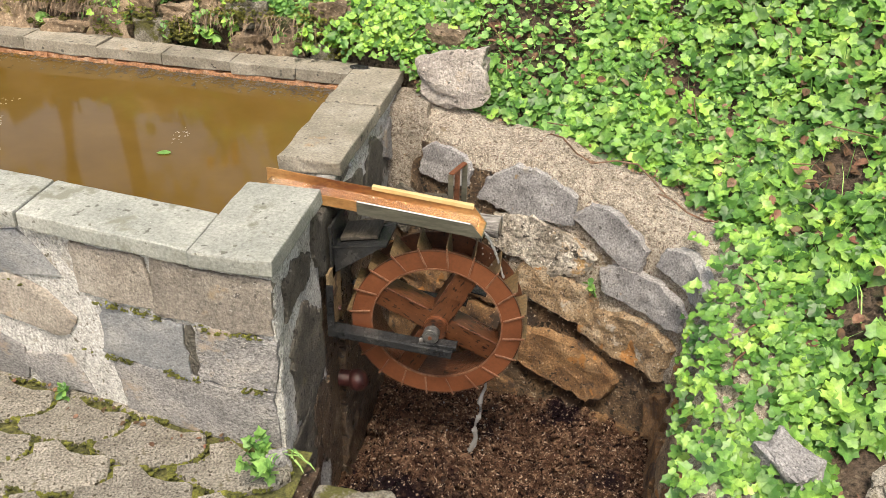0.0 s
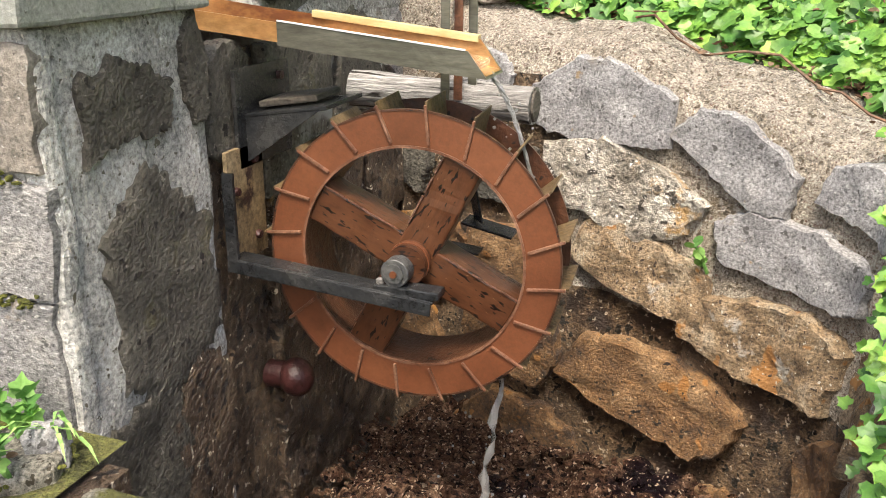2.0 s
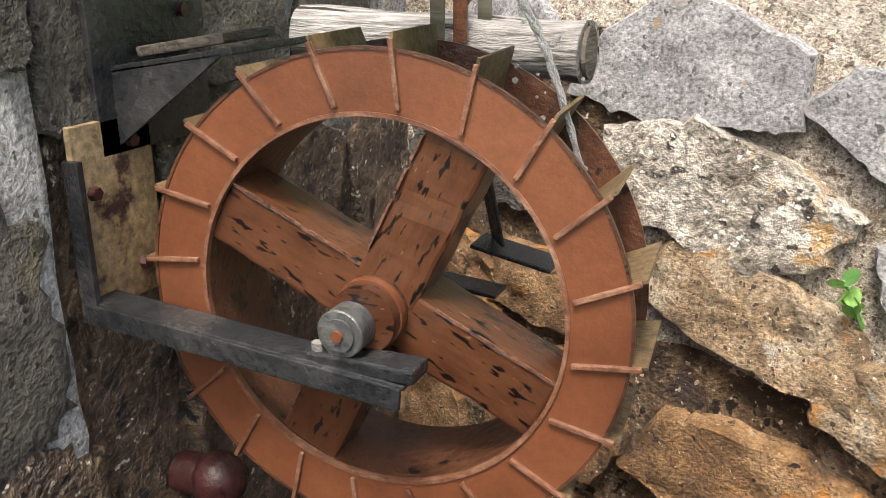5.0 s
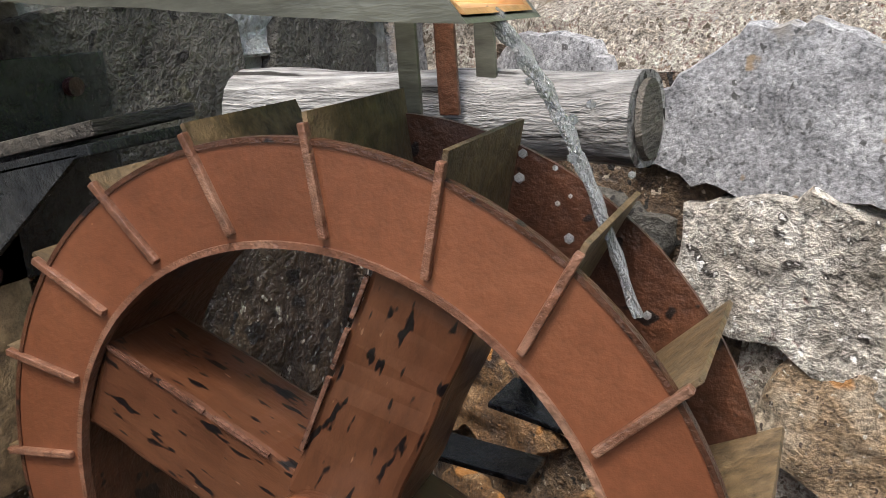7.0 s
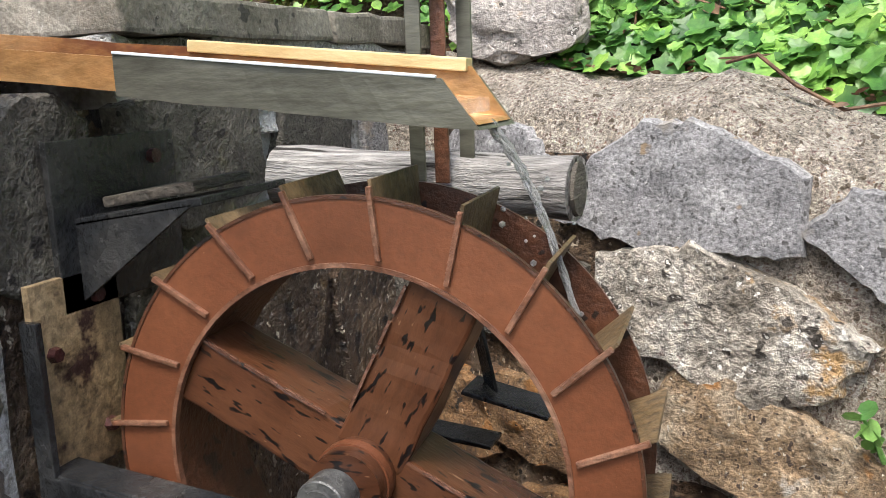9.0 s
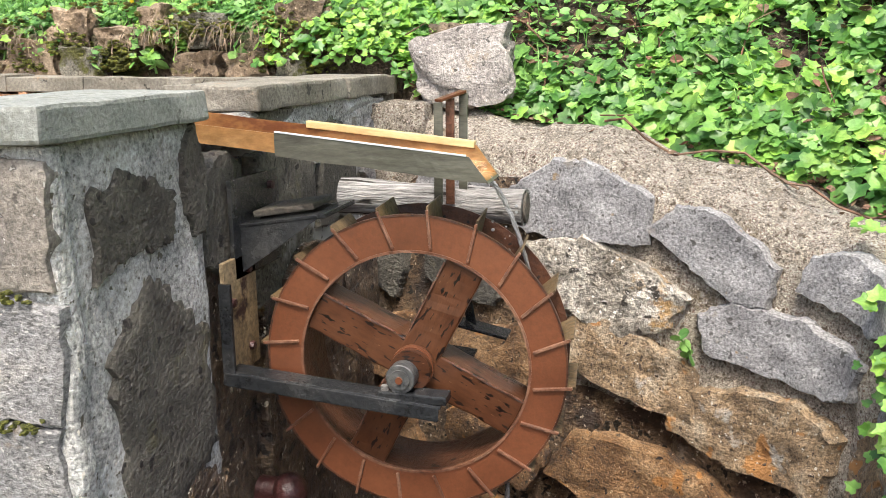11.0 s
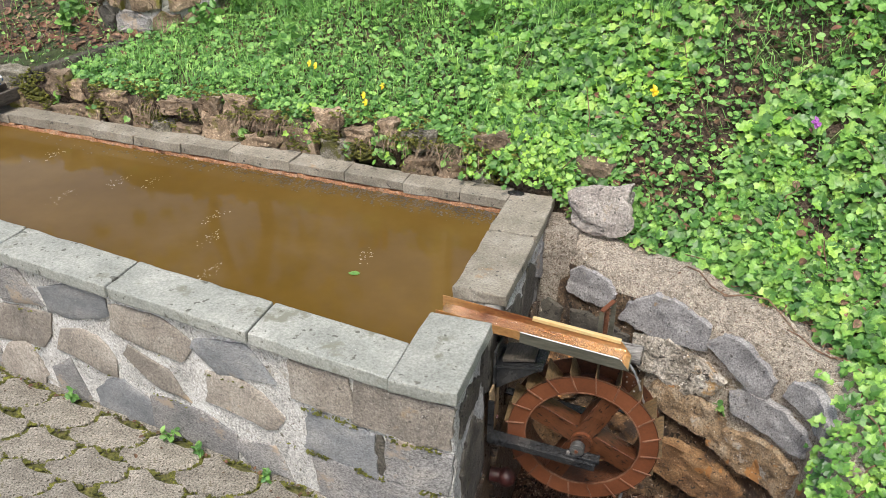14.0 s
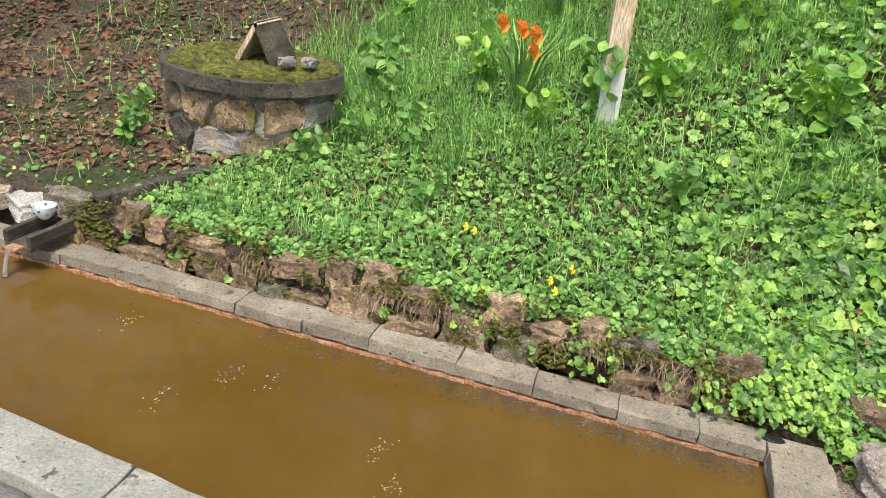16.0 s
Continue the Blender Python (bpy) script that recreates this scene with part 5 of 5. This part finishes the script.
for dx, dz in ((-.07, .33), (.0, .32), (.05, .31), (.05, .25)):
    tip = base + Vector((dx, -.05, dz))
    part("stem", tube(bmesh.new(), [base, base + Vector((dx * .4, -.02, dz * .6)), tip], [.004, .003, .003], 6), M_GRASS, lily)
    bm = bmesh.new()
    bmesh.ops.create_icosphere(bm, subdivisions=1, radius=.006, matrix=Matrix.Translation(tip))
    bloom = part("bloom", bm, M_ORANGE, lily, "orange trumpet flower")
    for k in range(6):
        a = k * math.pi / 3
        lv = Leaves()
        lv.leaf(tip, Vector((math.cos(a) * .8, math.sin(a) * .8 - .4, .6)), .045, a, OVAL, .4)
        lv.mesh("petal", M_ORANGE, bloom)

# ---- post, stone well, bowl and wooden spout ----
pb = bank(s_of(-.725), .9)
pst = holder("wooden_post", pb, "pale square wooden post in a galvanised shoe on the bank", "post")
m = pose(pb.x, pb.y, pb.z, 0, -1, 12)
part("shaft", add_box(bmesh.new(), -.035, .035, -.035, .035, .2, 1.3, m, bevel=.004), M_POST, pst, "split pale timber")
part("shoe", add_box(bmesh.new(), -.037, .037, -.037, .037, -.08, .2, m, bevel=.003), M_GALV, pst, "grey galvanised shoe")

WELL = Vector((-2.04, 2.09, .41))
well = holder("stone_well", WELL, "round mossy stone well with a slab lid", "well")
body = part("ring", tube(bmesh.new(), [WELL - Vector((0, 0, .15)), WELL + Vector((0, 0, .44))], [.29, .305], 32), M_SMEAR, well, "mortared stone ring")
for row in range(4):
    for k in range(12):
        a = 2 * math.pi * (k + .5 * (row % 2)) / 12
        g = random.Random(700 + row * 20 + k)
        ca, sa = math.cos(a), math.sin(a)

        def well_place(u, v, d, ca=ca, sa=sa, row=row):
            c = Vector((ca, sa, 0)) * (.297 + d) + Vector((-sa, ca, 0)) * u
            return WELL + c + Vector((0, 0, .02 + row * .115 + v))
        part("stone", stone_bm(angular(g.uniform(.13, .18), g.uniform(.09, .12), g, 8, 2, .2), well_place, .02, 2, .012, 18, row + k), g.choice([M_STONE, M_EDGING, M_STONE_DARK, M_EDGING]), body)
bm = tube(bmesh.new(), [WELL + Vector((0, 0, .44)), WELL + Vector((0, 0, .49))], [.345, .345], 40)
for v in bm.verts:
    v.co += Vector((fbm(v.co, 6, 2), fbm(v.co + Vector((3, 0, 0)), 6, 2), 0)) * .02
part("lid", bm, M_STONE_DARK, well, "dark slab lid")
lumps = []
for k in range(700):
    a, r = rg.uniform(0, 6.28), .3 * math.sqrt(rg.random())
    lumps.append((WELL + Vector((math.cos(a) * r, math.sin(a) * r, .49)), rg.uniform(.01, .035)))
mo = scatter("moss", lumps, M_MOSS, "", "", (1.2, 1.2, .7))
mo.parent = well
mo.matrix_parent_inverse = well.matrix_world.inverted()
roof = holder("little_roof", WELL + Vector((.1, .05, .5)), "small weathered gable of two boards on the well lid", "roof")
for sgn in (-1, 1):
    part("board", add_box(bmesh.new(), -.012, .012, -.14, .14, -.02, .25, Matrix.Translation(WELL + Vector((.03 + sgn * .075, .02, .5))) @ Matrix.Rotation(radians(-28 * sgn), 4, 'Y') @ Matrix.Diagonal((.8, .7, .68, 1)), bevel=.003), M_POST if sgn < 0 else M_WOOD, roof, "grey wooden board")
for i, (dx, dy) in enumerate(((.17, -.1), (.24, -.05))):
    boulder(tuple(WELL + Vector((dx, dy, .535))), (.05, .04, .03), 5.5 + i, M_LIME, "pale pebble lying on the mossy lid", "pebble", "pebble", "pebbles on the well")

spout = holder("wooden_spout", (-2.26, 1.22, .46), "dark wet wooden trough feeding the basin", "spout")
sm = pose(-2.26, 1.24, .465, 3, 0, -8)
part("bed", add_box(bmesh.new(), -.05, .05, -.17, .22, 0, .012, sm, bevel=.003), M_WOOD, spout)
for a in (-1, 1):
    part("side", add_box(bmesh.new(), a * .045 - .009, a * .045 + .009, -.17, .22, .012, .05, sm, bevel=.003), M_WOOD, spout)
part("tongue", add_box(bmesh.new(), -.022, .022, -.2, -.165, .004, .014, sm, bevel=.002), M_DEPOSIT, spout, "orange stained lip")
boulder((-2.26, 1.3, .445), (.08, .06, .03), 2.2, M_QUARTZ, "flat stone bedding the wooden spout")
boulder((-2.1, 1.33, .47), (.06, .05, .07), 7.2, M_OCHRE, "orange stained stone beside the spout")
for i in range(4):
    boulder((-2.45 - .15 * i, 1.33 + .02 * (i % 2), .475), (.11, .09, .07), 8 + i * 1.7, M_QUARTZ if i % 2 else M_MORTAR, "pale stone of the rough end wall")
bw = holder("china_bowl", (-2.28, 1.19, .52), "white china bowl with blue dots on the wooden spout", "bowl")
prof = [(.02, 0), (.024, .004), (.04, .02), (.049, .045), (.051, .058), (.048, .058), (.046, .045), (.036, .022), (.0, .012)]
bm = bmesh.new()
rings = [[bm.verts.new((-2.28 + .7 * r * math.cos(k * math.pi / 14), 1.19 + .7 * r * math.sin(k * math.pi / 14), .517 + .75 * z)) for k in range(28)] for r, z in prof[:-1]]
for a, b in zip(rings, rings[1:]):
    for k in range(28):
        bm.faces.new((a[k], a[(k + 1) % 28], b[(k + 1) % 28], b[k]))
bm.faces.new(rings[-1])
bm.faces.new(rings[0][::-1])
part("body", bm, M_CHINA, bw, "", True)
for k in range(9):
    a = k * 2 * math.pi / 9
    r = .0485 if k % 2 else .044
    z = .56 if k % 2 else .545
    bm = bmesh.new()
    bmesh.ops.create_icosphere(bm, subdivisions=1, radius=.0055, matrix=Matrix.Translation((-2.28 + .68 * r * math.cos(a), 1.19 + .68 * r * math.sin(a), .517 + .75 * (z - .517))))
    part("dot", bm, M_BLUE, bw, "blue dot")
tr = holder("water_trickle", (-2.28, 1.04, .39), "small clear trickle falling from the wooden spout", "water jet")
part("stream", tube(bmesh.new(), [(-2.288, 1.055, .468), (-2.29, 1.04, .46), (-2.292, 1.03, .43), (-2.293, 1.024, .385)], [.007, .008, .006, .009], 10), M_JET, tr, "", True)
# plank edge of the path, pole at its side
tagged(link("path_plank", bar((-2.22, 1.3, .53), (-1.97, 1.62, .6), .05, .06, .006), M_BARK), "grey plank edging the earth path", "plank")
tagged(link("dark_pole", tube(bmesh.new(), [(-2.80, 1.43, .48), (-2.94, 1.46, .815), (-3.5, 1.6, 1.8)], [.03, .03, .028], 16), M_STEEL, smooth=True), "dark leaning pole beside the earth path", "pole")
for i, (a, b, c) in enumerate((((-4.6, 2.6, .8), (-4.0, 2.9, .95), (-3.6, 3.6, 1.15)), ((-4.4, 2.0, .62), (-4.0, 1.9, .6), (-3.7, 2.0, .6)))):
    tagged(link("fallen_branch", tube(bmesh.new(), [a, b, c], [.02, .016, .01], 8), M_BARK, smooth=True), "fallen brown branch on the leaf litter", "branch", group="fallen branches")

# earth slope that carries the bank on past the far end of the trough
rows = []
for j in range(8):
    y = .9 + .6 * j / 7
    rows.append([Vector((-2.78 - 6 * i / 30, y, -.03 + .45 * j / 7 + fbm((i * .4, y * 3, 2), 2, 2) * .03)) for i in range(31)])
sheet(rows, "earth_slope", M_EARTH, "bare earth slope beyond the far end of the trough")

# dry roots and dead grass hanging over the edging
lv = Leaves()
for i in range(240):
    g = random.Random(3000 + i)
    x = g.choice((-1.02, -1.18, -.62, -1.6, -.4)) + g.gauss(0, .06)
    p, h = Vector((x, 1.115 + g.uniform(-.005, .02) + askew_back(x), .545 - abs(g.gauss(0, .02)))), Vector((g.gauss(0, .3), -.5, .1)).normalized()
    for k in range(3):
        lv.blade(p, h, .032, .0011)
        p = p + h * .028
        h = (h + Vector((g.gauss(0, .15), -.02, -.8))).normalized()
tagged(lv.mesh("dry_roots", M_STRAW), "dry brown roots hanging over the stone edging", "roots", kind="stuff")

# floating leaf
lv = Leaves()
lv.leaf((-.43, .495, .3855), (0, 0, 1), .035, 1.0, OVAL, .05)
tagged(lv.mesh("floating_leaf", M_HERB), "small green leaf floating on the water", "leaf")
# pale specks in short streaks on the water
spots = []
for k, (x, y) in enumerate(((-1.83, .96), (-1.56, .67), (-1.46, .82), (-1.35, .86), (-1.0, .69), (-.94, .56), (-.83, .38), (-.455, .6))):
    for _ in range(26):
        spots.append(((x + rnd.gauss(0, .012), y + rnd.gauss(0, .032), .3838), rnd.uniform(.0007, .0022)))
scatter("foam_specks", spots, M_SPECK, "pale specks in short streaks on the brown water", "foam", (1.6, .8, .2))
# iron mark let into the corner slab
tagged(link("iron_mark", annulus_flat((-.125, 1.05 + askew_back(-.125), .431), .003, .021, .008), M_STEEL), "small dark iron ring let into the corner slab", "iron ring")


# trees of the wood behind; last four added out of view to darken reflections
def tree(x, y, z, h, r, seed):
    g = random.Random(seed)
    th = holder("tree", (x, y, z), "tall forest tree with a mossy brown trunk, closing off the sky", "tree", "forest trees")
    bm = bmesh.new()
    pts = [Vector((x + g.gauss(0, .05) * k, y + g.gauss(0, .05) * k, z - .3 + h * k / 6)) for k in range(7)]
    tube(bm, pts, [r * (1.25 if k == 0 else 1 - .12 * k) for k in range(7)], 14)
    lv = Leaves()
    for k in range(9):
        a, f = g.uniform(0, 6.28), g.uniform(.45, 1)
        p = pts[int(f * 5.9)]
        q = p + Vector((math.cos(a) * h * .22, math.sin(a) * h * .22, h * .12))
        tube(bm, [p, p.lerp(q, .5) + Vector((0, 0, h * .02)), q], [r * .35, r * .2, r * .08], 7)
        for _ in range(130):
            c = p.lerp(q, g.uniform(.3, 1.15)) + Vector((g.gauss(0, .5), g.gauss(0, .5), g.gauss(0, .35)))
            lv.leaf(c, (g.gauss(0, .6), g.gauss(0, .6), 1), g.uniform(.13, .26), g.uniform(0, 6.28), OVAL)
    part("trunk", bm, M_BARK, th, "", True)
    lv.mesh("crown", M_IVY, th)


for i, (x, y) in enumerate(((-5.5, 7.5), (-2.2, 8.5), (1.5, 7.8), (4.5, 6.5), (-8.5, 6), (-3.6, 11), (.2, 12), (6.5, 3), (-7, 11), (-10.5, 3), (-12.5, .5), (-9.5, -2), (-12, 6))):
    s = lerp_at(x, [-9, 0, 5], [FS[0], FS[5], FS[10]])
    b = bank(s, 7)
    tree(x, y, max(0.4, .45 + .36 * max(0, y - 2.4)), 7 + i % 3, .13 + .03 * (i % 3), 900 + i)

# ---- paving, piece by piece ----
paving = tagged(link("paving", box_bm(-4.5, -.02, -1.5, .06, -.05, -.014), M_SOIL), "worn interlocking concrete pavers with mossy joints", "paving", kind="structure")
paving.matrix_world = Matrix.Translation((-.12, 0, 0)) @ Matrix.Rotation(-math.atan(.163), 4, 'Z') @ Matrix.Translation((.12, 0, 0))


def paver_mesh(seed):
    """One interlocking paver: each edge jogs so that it fits its neighbours."""
    g = random.Random(seed)
    a, b, j, gap = .19, .125, .02, .0055
    side = [(-.5, 0), (-.3, 0), (-.12, 1), (.12, 1), (.3, 0), (.5, 0)]
    pts = [(a * t, -b / 2 - j * .6 * k + gap) for t, k in side[:-1]]
    pts += [(a / 2 - gap + j * k + .026 * (t + .5) * 2 - .026, b * t) for t, k in side[:-1]]
    pts += [(a * t, b / 2 - j * .6 * k - gap) for t, k in side[::-1][:-1]]
    pts += [(-a / 2 + gap + j * k + .026 * (t + .5) * 2 - .026, b * t) for t, k in side[::-1][:-1]]
    pts = [(x + (.026 if y > b * .3 else -.026 if y < -b * .3 else 0) * (1 if abs(x) < a * .49 else 0) + g.gauss(0, .0016), y + g.gauss(0, .0016)) for x, y in pts]
    bm = bmesh.new()
    rings = []
    for s, z in ((1, -.03), (1, -.005), (.95, .0)):
        rings.append([bm.verts.new((x * s, y * s, z + (g.gauss(0, .0009) if z > -.02 else 0))) for x, y in pts])
    n = len(pts)
    for p, q in zip(rings, rings[1:]):
        for k in range(n):
            bm.faces.new((p[k], p[(k + 1) % n], q[(k + 1) % n], q[k]))
    bm.faces.new(rings[-1])
    bmesh.ops.recalc_face_normals(bm, faces=bm.faces)
    me = bpy.data.meshes.new("paver")
    bm.to_mesh(me)
    bm.free()
    me.materials.append(M_PAVER)
    return me


kinds = [paver_mesh(50 + i) for i in range(5)]
for j in range(-1, 9):
    for i in range(-3, 22):
        x, y = -.075 - .19 * i + .053 * j, -.066 - .125 * j
        if x > .0 and j == 0 or x > -.3 and j < 0:
            continue
        if x > .1 or x < -3.9:
            continue
        ob = new("paver", rnd.choice(kinds))
        ob.parent = paving
        ob.matrix_basis = pose(x, y, rnd.uniform(-.003, .002), rnd.gauss(0, .7), rnd.gauss(0, .7), rnd.gauss(0, .8))
spots = []
for ob in paving.children:
    if ob.location.x < -3.3:
        continue
    vs = ob.data.vertices
    for k in range(80):
        i = rnd.randrange(20)
        q = paving.matrix_world @ ob.matrix_basis @ (vs[20 + i].co.lerp(vs[20 + (i + 1) % 20].co, rnd.random()) * 1.04)
        spots.append(((q.x + rnd.gauss(0, .005), q.y + rnd.gauss(0, .005), -.005), rnd.uniform(.002, .0062)))
scatter("joint_moss", spots, M_MOSS, "yellow-green moss in the paving joints", "moss", (1.4, 1.1, .7))
